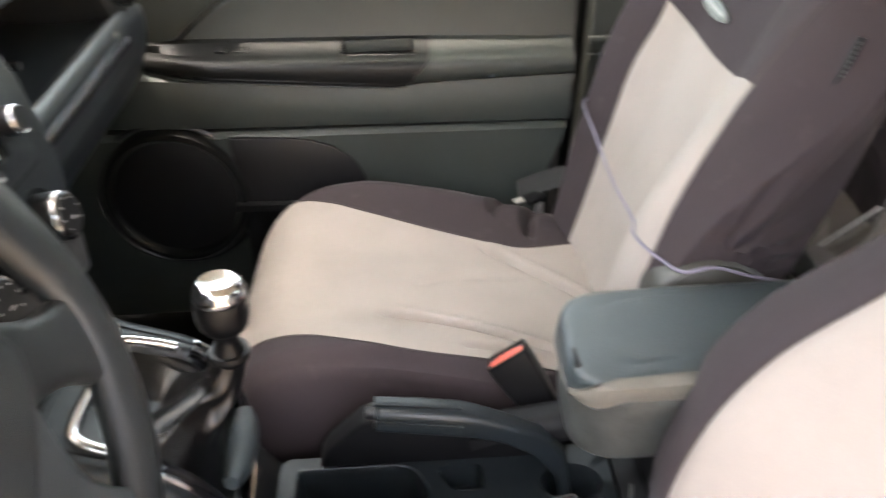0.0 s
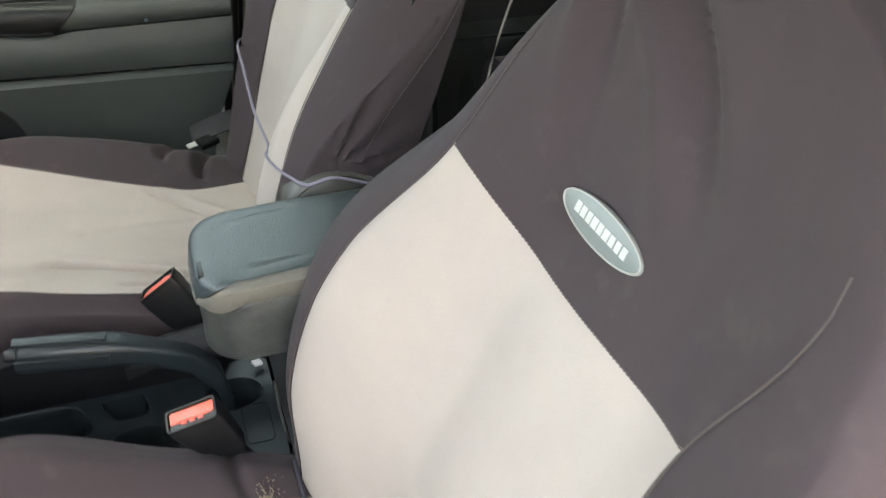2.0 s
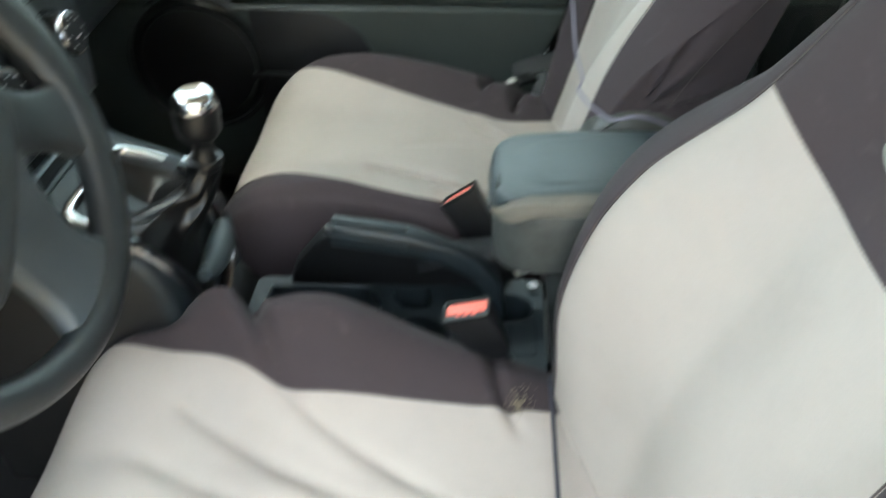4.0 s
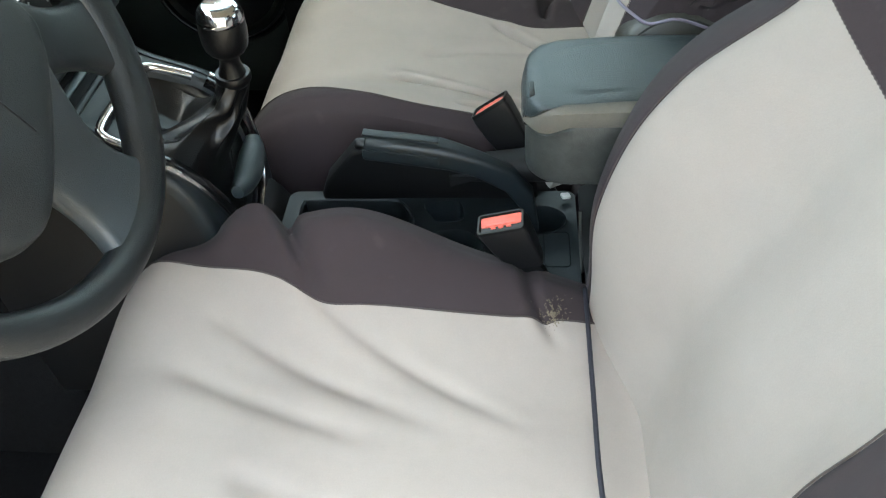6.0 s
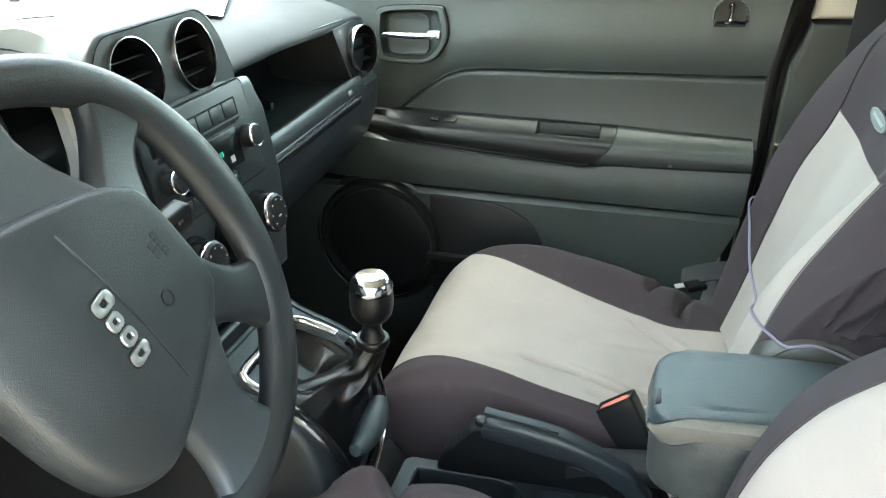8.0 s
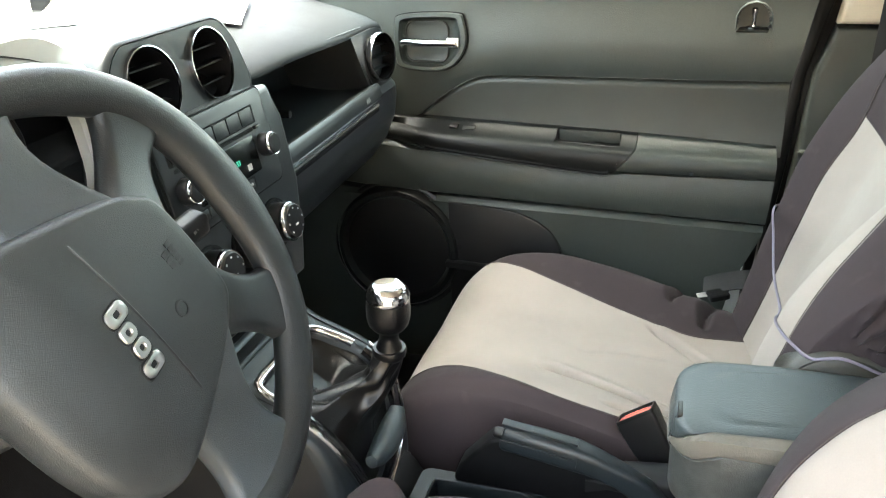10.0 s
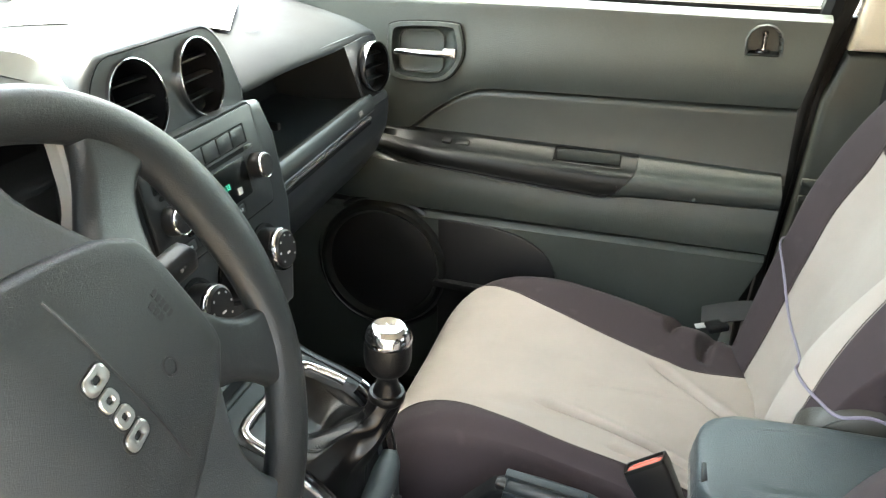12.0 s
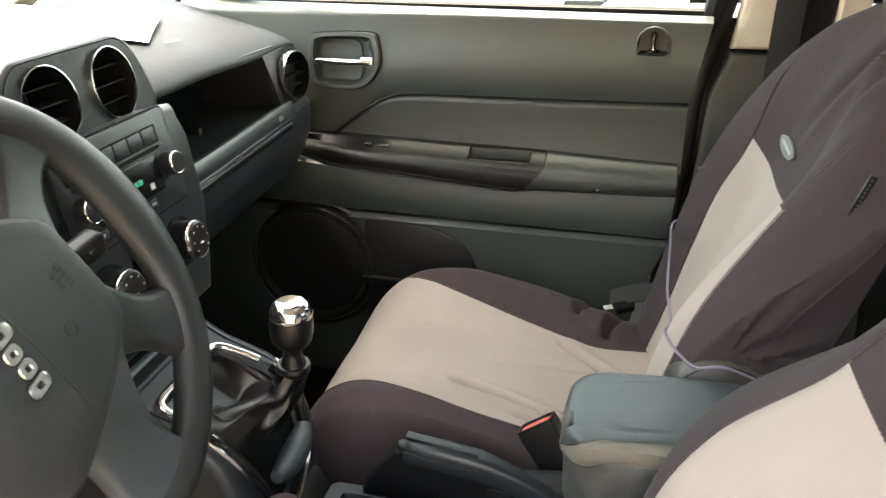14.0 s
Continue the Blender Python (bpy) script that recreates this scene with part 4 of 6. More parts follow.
def radio():
    unit = thing("car_radio", "grey car radio with dark screen and two knobs", "car radio")
    F = radio_face @ pose(-0.006, 0.010, 0.0005)
    part("front", prism(rounded(0.205, 0.108, 0.010, 4, 0.0, 0.0), F @ pose(0, 0, -0.03), 0.034, 0.002), FASCIA, unit)
    part("key_well", prism(rounded(0.166, 0.0205, 0.002, 2, -0.0065, 0.029), F @ pose(0, 0, 0.0036), 0.0005, 0), GRILLE, unit)
    part("small_key_well", prism(rounded(0.118, 0.0135, 0.002, 2, -0.0157, -0.040), F @ pose(0, 0, 0.0036), 0.0004, 0), GRILLE, unit)
    part("joint", ring_band(rounded(0.209, 0.112, 0.011, 4), rounded(0.2045, 0.1075, 0.010, 4), F @ pose(0, 0, 0.0), 0.0022), GRILLE, unit)
    for i in range(6):
        part("preset_button", prism(rounded(0.0245, 0.017, 0.0015, 2, -0.072 + 0.0262 * i, 0.029), F @ pose(0, 0, 0.0035), 0.0022, 0.0006), FASCIA, unit)
    part("disc_slot", prism(rounded(0.15, 0.0045, 0.002, 3, -0.009, 0.0140), F @ pose(0, 0, 0.0038), 0.0006, 0), GRILLE, unit)
    part("eject_button", rbox((0.010, 0.004, 0.005), F @ pose(0.072, 0.0145, 0.006), 0.0015), DOORP, unit)
    part("screen", prism(rounded(0.122, 0.040, 0.003, 3, 0.000, -0.0115), F @ pose(0, 0, 0.0036), 0.0014, 0.0004), SCREEN, unit, "dark glossy screen with green digits")
    txt = bpy.data.curves.new("digits", "FONT")
    txt.body, txt.size, txt.align_x, txt.align_y, txt.extrude = "5:33", 0.0082, "CENTER", "CENTER", 0.0002
    t_ob = new("clock_digits", txt)
    t_ob.matrix_world = F @ pose(0.016, -0.012, 0.0054)
    txt.materials.append(DIGITS)
    t_ob.parent = unit
    part("screen_icon", bars([0.008], F @ pose(0.038, -0.022, 0.0052), 0.007, 0), PRINT, unit)
    for i in range(6):
        b = part("small_button", prism(rounded(0.0165, 0.010, 0.001, 2, -0.062 + 0.0185 * i, -0.040), F @ pose(0, 0, 0.0035), 0.0016, 0.0005), FASCIA, unit)
        part("mark", bars([0.0025] if i < 4 else [0.003, 0.003], F @ pose(-0.062 + 0.0185 * i, -0.040, 0.0052), 0.003, 0.001), PRINT, b)
    part("upper_mark", bars([0.004, 0.003, 0.004, 0.003], F @ pose(-0.03, 0.0095, 0.0042), 0.0018, 0.0012), DIMPRINT, unit)
    for s in (-1, 1):
        knob("volume_knob" if s < 0 else "tuning_knob", F @ pose(0.078 * s, -0.008, 0.004), 0.0135, 0.016, unit)
    return unit


radio()


def heater_panel():
    unit = thing("heater_controls", "three round heater knobs on the centre stack", "heater controls")
    base = radio_face @ pose(-0.007, -0.089, 0)
    for s in (-1, 0, 1):
        m = base @ pose(0.068 * s, 0, -0.004)
        k = knob("heater_knob", m, 0.0235, 0.028, unit)
        for i in range(7 if s else 5):
            a = radians(-40 + 260 * i / 6)
            part("mark", bars([0.0016], m @ pose(0.0155 * math.cos(a), 0.0155 * math.sin(a), 0.0284, 0, 0, math.degrees(a)), 0.0022, 0), PRINT, k)
        part("arrow", bars([0.0028, 0.0022], m @ pose(0, -0.004, 0.0286), 0.0020, 0.0008), PRINT, k)
        part("socket", lathe([(0.030, -0.002), (0.029, 0.004), (0.0255, 0.0045), (0.024, -0.004)], m, 32, cap=False), GRILLE, unit)
    return unit


heater_panel()

# driver's binnacle behind the wheel
cluster = thing("instrument_cluster", "instrument cluster under a curved hood", "instrument cluster")
hood = [[(x, -0.31 + y * k, 1.205 + z * k2) for y, z in [(0.20 * math.cos(a), 0.085 * math.sin(a)) for a in np.linspace(0, math.pi, 22)]] for x, k, k2 in ((-0.50, 0.80, 0.35), (-0.40, 0.95, 0.85), (-0.28, 1.0, 1.0), (-0.235, 1.0, 1.0), (-0.228, 0.97, 0.95))]
part("hood", loft(hood, cap=False, closed=False), DASHTOP, cluster)
part("dial_panel", prism([(0.18 * math.cos(a), 0.085 * math.sin(a)) for a in np.linspace(-0.4, math.pi + 0.4, 26)], frame_of((-0.262, -0.31, 1.195), (0, 1, 0), (-0.15, 0, 1)) @ pose(0, 0, -0.02), 0.018, 0.002), GRILLE, cluster)
part("surround", ring_band(rounded(0.385, 0.205, 0.075, 8), rounded(0.315, 0.150, 0.060, 8), frame_of((-0.236, -0.308, 1.186), (0, 1, 0), (-0.12, 0, 1)), 0.016), SILVERPAINT, cluster, "silver-painted gauge surround")
for y, r in ((-0.39, 0.045), (-0.31, 0.05), (-0.23, 0.045)):
    d = part("dial", lathe([(r, -0.003), (r, 0.004), (r * 0.94, 0.006), (r * 0.92, 0.001), (0.001, 0.001)], frame_of((-0.262, y, 1.20), (0, 1, 0), (-0.15, 0, 1)), 36), DARK, cluster)
    part("dial_print", bars([0.012, 0.008, 0.012], frame_of((-0.260, y, 1.215), (0, 1, 0), (-0.15, 0, 1)), 0.005, 0.004), PRINT, d)
shroud = thing("steering_column", "dark grey plastic steering column shroud", "steering column")
part("shroud", loft([[(x, -0.285 + p[0], z + p[1]) for p in rounded(w_, h_, 0.025, 4)] for x, z, w_, h_ in ((-0.34, 1.00, 0.13, 0.12), (-0.22, 1.045, 0.13, 0.12), (-0.155, 1.070, 0.10, 0.095))]), DASH, shroud)


# paper left on the dash
def paper_at(u, v):
    x, y = -0.330 - 0.085 * v - 0.252 * u, 0.305 + 0.185 * v - 0.118 * u
    on = soft([(-0.80, 1.199), (-0.75, 1.205), (-0.55, 1.222), (-0.42, 1.219), (-0.34, 1.210), (-0.29, 1.199)], x, 0.02)
    return (x, y, on + 0.0045 + 0.034 * (u * v) ** 1.6 + 0.002 * math.sin(5 * u + 3 * v))


paper = part("paper_sheet", slab(paper_at, 24, 16, (0, 0, -0.0008)), PAPER)
tagged(paper, "white paper sheet lying on the dash top", "paper")
part("airbag_mark", bars([0.008, 0.006, 0.008], frame_of((-0.318, 0.345, 1.2065), (0.2, 1, 0), (-1, 0.2, 0.18)), 0.006, 0.002), DARK, dash)
sc = thing("speaker_grille", "small slotted grille in the dash top corner", "grille")
for i in range(6):
    part("slat", rbox((0.006, 0.05, 0.003), pose(-0.50 - 0.012 * i, 0.58, 1.2125 + 0.001 * i, 0, 0, 12), 0.001), GRILLE, sc)


# ---- steering wheel ----
def steering_wheel():
    """Four-spoke wheel, turned a good quarter to the left."""
    wheel = thing("steering_wheel", "dark grey four-spoke steering wheel with the front wheels turned", "steering wheel")
    tilt = radians(24)
    n = Vector((math.cos(tilt), 0, math.sin(tilt)))
    u, v = Vector((0, 1, 0)), n.cross(Vector((0, 1, 0)))
    F = frame_of((-0.106, -0.272, 1.094), u, v)          # z faces the driver
    T = F @ pose(0, 0, 0, 0, 0, 195 - 90)               # y is the wheel's own top
    R = 0.2025

    def off_deg(a, b):
        return math.degrees(math.atan2(math.sin(a - b), math.cos(a - b)))

    rings = []
    for i in range(144):
        a = 2 * math.pi * i / 144
        broad = 0.0155 + 0.010 * math.exp(-(off_deg(a, radians(-90)) / 34) ** 2) + 0.004 * math.exp(-(off_deg(a, radians(-150)) / 22) ** 2) + 0.004 * math.exp(-(off_deg(a, radians(-30)) / 22) ** 2)
        d = Vector((math.cos(a), math.sin(a), 0))
        c = d * (R - broad)
        rings.append([T @ (c + d * broad * math.cos(b) + Vector((0, 0, 1)) * 0.0165 * math.sin(b)) for b in (2 * math.pi * j / 20 for j in range(20))])
    rings.append(rings[0])
    rim = loft(rings, cap=False)
    bmesh.ops.remove_doubles(rim, verts=rim.verts, dist=1e-6)
    bmesh.ops.recalc_face_normals(rim, faces=rim.faces[:])
    part("rim", rim, WHEEL, wheel, "grained rim")

    def spoke(deg, wide, root, flare):
        a = radians(deg)
        d, s = Vector((math.cos(a), math.sin(a), 0)), Vector((-math.sin(a), math.cos(a), 0))
        out = []
        for k in np.linspace(0, 1, 12):
            rr = 0.050 + (0.184 - 0.050) * k
            half = root + (wide - root) * sstep(0, 0.75, k) + flare * k ** 4.5
            zc, t = 0.020 * (1 - k) ** 1.2 - 0.010 * math.sin(math.pi * k), 0.010 + 0.003 * (1 - k)
            out.append([T @ (d * rr + s * p[0] + Vector((0.010 * (1 - k), 0, zc + p[1]))) for p in rounded(2 * half, 2 * t, t * 0.9, 5)])
        return loft(out)

    # first two spokes lighter: the light on their plates is painted in
    for deg, wide, root, flare, mat in ((3, 0.034, 0.050, 0.028, SPOKELIT), (177, 0.034, 0.050, 0.028, SPOKELIT), (-51, 0.020, 0.032, 0.028, WHEEL), (-129, 0.022, 0.034, 0.028, WHEEL)):
        part("spoke", spoke(deg, wide, root, flare), mat, wheel)
    C = T @ pose(0.014, 0, 0)
    half = [(0.0, -0.064), (0.044, -0.063), (0.058, -0.052), (0.072, -0.030), (0.090, 0.020), (0.103, 0.067), (0.104, 0.094), (0.086, 0.118), (0.05, 0.130), (0.0, 0.133)]
    pad = half + [(-x, y) for x, y in half[-2:0:-1]]
    out = [(p.x, p.y) for p in smooth_line([(*p, 0) for p in pad], 5, True)]

    def face_h(x, y):
        return 0.040 - 0.9 * (x * x) - 0.28 * max(0, y - 0.074) - 0.02 * abs(y - 0.02)

    rows = []
    for k, drop in ((0.95, 0.04), (1.0, 0.026), (1.0, 0.012), (0.985, 0.005), (0.955, 0.0015), (0.92, 0.0), (0.82, 0.0), (0.7, 0.0), (0.5, 0.0), (0.3, 0.0), (0.12, 0.0), (0.01, 0.0)):
        rows.append([C @ Vector((p[0] * k, 0.02 + (p[1] - 0.02) * k, face_h(p[0] * k, 0.02 + (p[1] - 0.02) * k) - drop)) for p in out])
    hub = part("airbag_cover", loft(rows), HUB, wheel, "grained airbag cover", angle=30)
    part("crease", tube([C @ Vector((x, 0.030, face_h(x, 0.03) - 0.0002)) for x in np.linspace(-0.070, 0.072, 14)], 0.0011, 6), DARK, hub)
    for y, ws in ((-0.026, [0.004, 0.003, 0.004]), (-0.035, [0.003] * 5)):
        part("embossed_word", bars(ws, C @ pose(0.010, y, face_h(0.01, y) - 0.0002), 0.006, 0.0015), DARK, hub)
    part("embossed_mark", lathe([(0.0070, -0.002), (0.0070, 0.0004), (0.0055, 0.0005), (0.0053, -0.001)], C @ pose(-0.020, -0.004, 0.0395), 20), DARK, hub)
    for i, (w_, h_, dy) in enumerate(((0.0120, 0.022, 0.0025), (0.0130, 0.0155, 0), (0.0130, 0.0155, 0), (0.0130, 0.022, -0.0035))):
        m = C @ pose(-0.024 + 0.0145 * i, 0.0475 + dy, 0.0388)
        sh = part("emblem_backing", prism(rounded(w_ + 0.003, h_ + 0.003, 0.006, 4), m @ pose(0, 0, -0.002), 0.0028, 0.0006), DARK, hub)
        part("emblem_shape", ring_band(rounded(w_, h_, 0.0052, 4), rounded(w_ * 0.36, h_ * 0.32, 0.0019, 4), m, 0.0026), EMBLEM, sh)
    return wheel


steering_wheel()
stalk = thing("wiper_stalk", "black control stalk on the steering column", "control stalk")
part("arm", tube(smooth_line([(-0.17, -0.24, 1.085), (-0.16, -0.185, 1.096), (-0.15, -0.150, 1.103)], 5), 0.0075, 12), GRILLE, stalk)
part("end_grip", rbox((0.024, 0.046, 0.024), pose(-0.148, -0.140, 1.106, 12, 10, -8), 0.008, 3), DARK, stalk)
part("print", bars([0.004, 0.0025, 0.004], frame_of((-0.1355, -0.139, 1.109), (-0.1, 1, 0.2), (-0.3, 0, 1)), 0.0025, 0.002), DIMPRINT, stalk)


# ---- centre console ----
RAMP = [(-0.30, 0.985), (-0.24, 0.965), (-0.19, 0.948), (-0.155, 0.933), (-0.125, 0.915), (-0.070, 0.893), (-0.044, 0.869), (-0.030, 0.835), (-0.023, 0.79), (-0.022, 0.735)]
RAMP = [(p.x, p.y) for p in smooth_line([(*p, 0) for p in RAMP], 8)]
RAMP_S = [0.0]
for _a, _b in zip(RAMP, RAMP[1:]):
    RAMP_S.append(RAMP_S[-1] + math.hypot(_b[0] - _a[0], _b[1] - _a[1]))
RAMP_LONG = RAMP_S[-1]


def ramp_s(x):
    """How far along the deck a given x lies."""
    return float(np.interp(x, [p[0] for p in RAMP], RAMP_S))


def ramp_at(si, y, lift=0.0):
    """A point of the deck: along it, across it, and above it."""
    x, z = (float(np.interp(si, RAMP_S, [p[k] for p in RAMP])) for k in (0, 1))
    xa, za = (float(np.interp(si - 0.006, RAMP_S, [p[k] for p in RAMP])) for k in (0, 1))
    xb, zb = (float(np.interp(si + 0.006, RAMP_S, [p[k] for p in RAMP])) for k in (0, 1))
    n = Vector((za - zb, 0, xb - xa)).normalized()
    return (x + n.x * lift, y, z + n.z * lift)


def ramp_z(z):
    return float(np.interp(-z, [-p[1] for p in RAMP], RAMP_S))


GAITER_LOOP = [(p.x, p.y) for p in smooth_line([(*p, 0) for p in (
    (ramp_s(-0.127), -0.085), (ramp_s(-0.127), -0.034), (ramp_s(-0.127), 0.014), (ramp_s(-0.120), 0.029), (ramp_s(-0.100), 0.034), (ramp_z(0.893), 0.036), (ramp_z(0.84), 0.034), (ramp_z(0.79), 0.020), (ramp_z(0.762), -0.008),
    (ramp_z(0.754), -0.034), (ramp_z(0.770), -0.062), (ramp_z(0.826), -0.088), (ramp_z(0.868), -0.102), (ramp_z(0.893), -0.105), (ramp_s(-0.100), -0.104), (ramp_s(-0.121), -0.099))], 7, True)]


def console():
    con = thing("centre_console", "blue-grey plastic centre console with tray and cup holders", "centre console")
    # front ramp that carries the gear lever: a deck that falls towards the seats, hollow under the gaiter
    def hollow(si, y):
        loop = GAITER_LOOP
        best = min(math.hypot(p[0] - si, p[1] - y) for p in loop)
        inside = False
        for p, q in zip(loop, loop[1:] + loop[:1]):
            if (p[1] > y) != (q[1] > y) and si < p[0] + (q[0] - p[0]) * (y - p[1]) / (q[1] - p[1]):
                inside = not inside
        return 0.030 * sstep(0.0, 0.012, best) if inside else 0.0

    ys = [-0.131, -0.130, -0.126, -0.120] + list(np.linspace(-0.114, 0.046, 41)) + [0.052, 0.058, 0.062, 0.063]
    fall = [0.016, 0.007, 0.0015, 0.0] + [0.0] * 41 + [0.0, 0.0015, 0.007, 0.016]
    deck_rows = []
    for si in np.linspace(0, RAMP_LONG, 70):
        deck_rows.append([(ramp_at(si, y, -f - hollow(si, y))) for y, f in zip(ys, fall)])
    part("ramp", loft(deck_rows, cap=False, closed=False), CONSOLE, con, "sloping deck round the gear lever", angle=50)
    # cheeks and foot in black: the flanks' shade is put into the colour
    for y0, y1, name in ((-0.131, -0.110, "side_cheek"), (0.063, 0.046, "side_cheek")):
        cheek = [[ramp_at(si, y0, -0.014), (ramp_at(si, y0, 0)[0] * 0.9 - 0.02, y0 - 0.012 * (1 if y0 < 0 else -1), 0.70), (ramp_at(si, y0, 0)[0] * 0.9 - 0.02, y0, 0.50), (ramp_at(si, y0, 0)[0] * 0.9 - 0.03, y1, 0.50), ramp_at(si, y1, -0.035)] for si in np.linspace(0, RAMP_LONG, 40)]
        part(name, loft(cheek), DARK, con, angle=50)
    part("front_foot", box_between((-0.05, -0.128, 0.48), (-0.018, 0.060, 0.735), 0.008), DARK, con)
    part("toe_panel", loft([[(x, y, z) for x, z in ((-0.030, 0.50), (-0.022, 0.745), (-0.010, 0.735), (0.004, 0.712), (0.010, 0.50))] for y in (-0.112, 0.045)]), DARK, con)
    # ribbed cubby ahead of the lever; a near-black sheet paints its shaded hollow
    def across(name, x0, x1, lift, deep, mat, y0=-0.103, y1=0.036):
        s0, s1 = ramp_s(x0), ramp_s(x1)
        part(name, loft([[ramp_at(s0, y, -deep), ramp_at(s0, y, lift), ramp_at(s0 + 0.2 * (s1 - s0), y, lift + 0.001), ramp_at(s1 - 0.2 * (s1 - s0), y, lift + 0.001), ramp_at(s1, y, lift), ramp_at(s1, y, -deep)] for y in np.linspace(y0, y1, 6)]), mat, con)

    across("cubby", -0.245, -0.150, 0.0012, 0.01, GRILLE)
    across("cubby_lip", -0.1515, -0.146, 0.003, 0.01, CONSOLE, -0.107, 0.040)
    across("cubby_rib", -0.186, -0.176, 0.005, 0.008, SLATE)
    across("cubby_rib", -0.168, -0.160, 0.003, 0.008, SLATE)
    across("cubby_rib", -0.215, -0.206, 0.005, 0.008, SLATE)
    # joints that run along both edges of the deck
    for y in (-0.113, 0.047):
        part("deck_joint", tube([ramp_at(si, y, 0.0004) for si in np.linspace(ramp_s(-0.20), ramp_s(-0.055), 16)], 0.0008, 5), GRILLE, con)
    # bright frame ahead of the gaiter, gloss black frame with a chrome edge below it
    def frame_strip(name, keep, o0, o1, h, mat, label=""):
        loop = GAITER_LOOP
        n = len(loop)
        chosen = [i for i in range(n) if keep(loop[i])]
        start = next((i for i in chosen if (i - 1) % n not in chosen), chosen[0])
        run, i = [], start
        while i % n in chosen and len(run) < n:
            run.append(i % n)
            i += 1
        rows = []
        for i in run:
            p, a, b = Vector(loop[i]), Vector(loop[i - 1]), Vector(loop[(i + 1) % n])
            d = (b - a).normalized()
            out = Vector((d.y, -d.x))
            if out.dot(p - Vector((ramp_s(-0.06), -0.034))) < 0:
                out = -out
            row = []
            for o, hh in ((o0, -0.004), (o0, h * 0.6), (o0 + 0.2 * (o1 - o0), h), (o0 + 0.8 * (o1 - o0), h), (o1, h * 0.6), (o1, -0.004)):
                q = p + out * o
                row.append(ramp_at(q.x, q.y, hh))
            rows.append(row)
        part(name, loft(rows), mat, con, label, angle=50)

    upper = lambda p: p[0] < ramp_s(-0.072)
    lower = lambda p: p[0] > ramp_s(-0.066)
    frame_strip("chrome_frame", upper, -0.004, 0.0055, 0.004, CHROME, "chrome gaiter frame")
    frame_strip("gloss_frame", lower, -0.004, 0.012, 0.004, GLOSSBLACK, "gloss black gaiter frame")
    frame_strip("chrome_edge", lower, 0.0105, 0.0140, 0.0052, CHROME, "thin chrome edge")
    # tray: rim, recessed floor, divider, cup holders
    tray = part("tray", loft([[(x, y, z) for y, z in ((-0.098, 0.50), (-0.093, 0.640), (0.070, 0.640), (0.098, 0.50))] for x in (0.0, 0.345)]), CONSOLE, con)

    def curve(pts, n=5):
        return [(p.x, p.y) for p in smooth_line([(*p, 0) for p in pts], n, True)]

    bins = [curve([(0.016, -0.050), (0.016, 0.0), (0.016, 0.044), (0.024, 0.051), (0.075, 0.052), (0.122, 0.052), (0.140, 0.044), (0.152, 0.020), (0.150, 0.006), (0.128, -0.018), (0.112, -0.050), (0.100, -0.056), (0.024, -0.056)], 4),
            curve([(0.166, 0.040), (0.172, 0.047), (0.200, 0.049), (0.210, 0.044), (0.213, 0.022), (0.206, 0.015), (0.184, 0.015), (0.176, 0.022)], 4),
            [(0.203 + 0.036 * math.cos(a), -0.038 + 0.036 * math.sin(a)) for a in np.linspace(0, 2 * math.pi, 36, endpoint=False)],
            [(0.303 + 0.031 * math.cos(a), 0.017 + 0.024 * math.sin(a)) for a in np.linspace(0, 2 * math.pi, 32, endpoint=False)]]
    deck = part("deck", holed_plate(rounded(0.352, 0.166, 0.012, 4, 0.171, -0.012), bins, pose(0, 0, 0.703), 0.004), CONSOLE, tray)
    part("deck_skirt", loft([[(x, y, z) for x, y in rounded(0.352 + g, 0.166 + g, 0.012, 4, 0.171, -0.012)] for z, g in ((0.64, 0.004), (0.699, 0.0))], cap=False), CONSOLE, tray)
    for i, (loop, low) in enumerate(zip(bins, (0.656, 0.672, 0.645, 0.650))):
        cx, cy = sum(p[0] for p in loop) / len(loop), sum(p[1] for p in loop) / len(loop)
        rows = [[(cx + (p[0] - cx) * k, cy + (p[1] - cy) * k, z) for p in loop] for k, z in ((1.045, 0.7035), (1.02, 0.7052), (0.99, 0.7035), (0.975, 0.69), (0.94, low + 0.004), (0.90, low), (0.02, low))]
        part("bin" if i < 2 else "cup_holder", loft(rows, cap=False), CONSOLE, tray)
    part("coin_recess", ring_band(rounded(0.030, 0.058, 0.006, 4, 0.322, -0.032), rounded(0.0275, 0.0555, 0.005, 4, 0.322, -0.032), pose(0, 0, 0.7028), 0.0009), GRILLE, tray)
    tray.location = (0.005, -0.022, 0.017)
    # box body under the armrest
    part("box_body", loft([[(x, y, z) for x, y in rounded(0.28, w_, 0.02, 4, 0.525, -0.022)] for z, w_ in ((0.50, 0.17), (0.70, 0.145), (0.80, 0.125), (0.842, 0.125))]), RUBBER, con)
    part("rear_bridge", rbox((0.03, 0.16, 0.03), pose(0.372, -0.022, 0.712, 0, -14, 0), 0.008), RUBBER, con)
    part("guide_strip", tube([(0.347, -0.080, 0.80), (0.349, -0.083, 0.76), (0.354, -0.086, 0.715)], 0.0018, 6), BINP, con)
    part("wire_clip", rbox((0.012, 0.009, 0.004), pose(0.340, 0.030, 0.728, 10, 15, 25), 0.002), PRINT, con)
    part("hinge_scrap", rbox((0.022, 0.014, 0.012), pose(0.326, 0.025, 0.757, 25, 10, 40), 0.003), SILVERTRIM, con)
    return con


console()


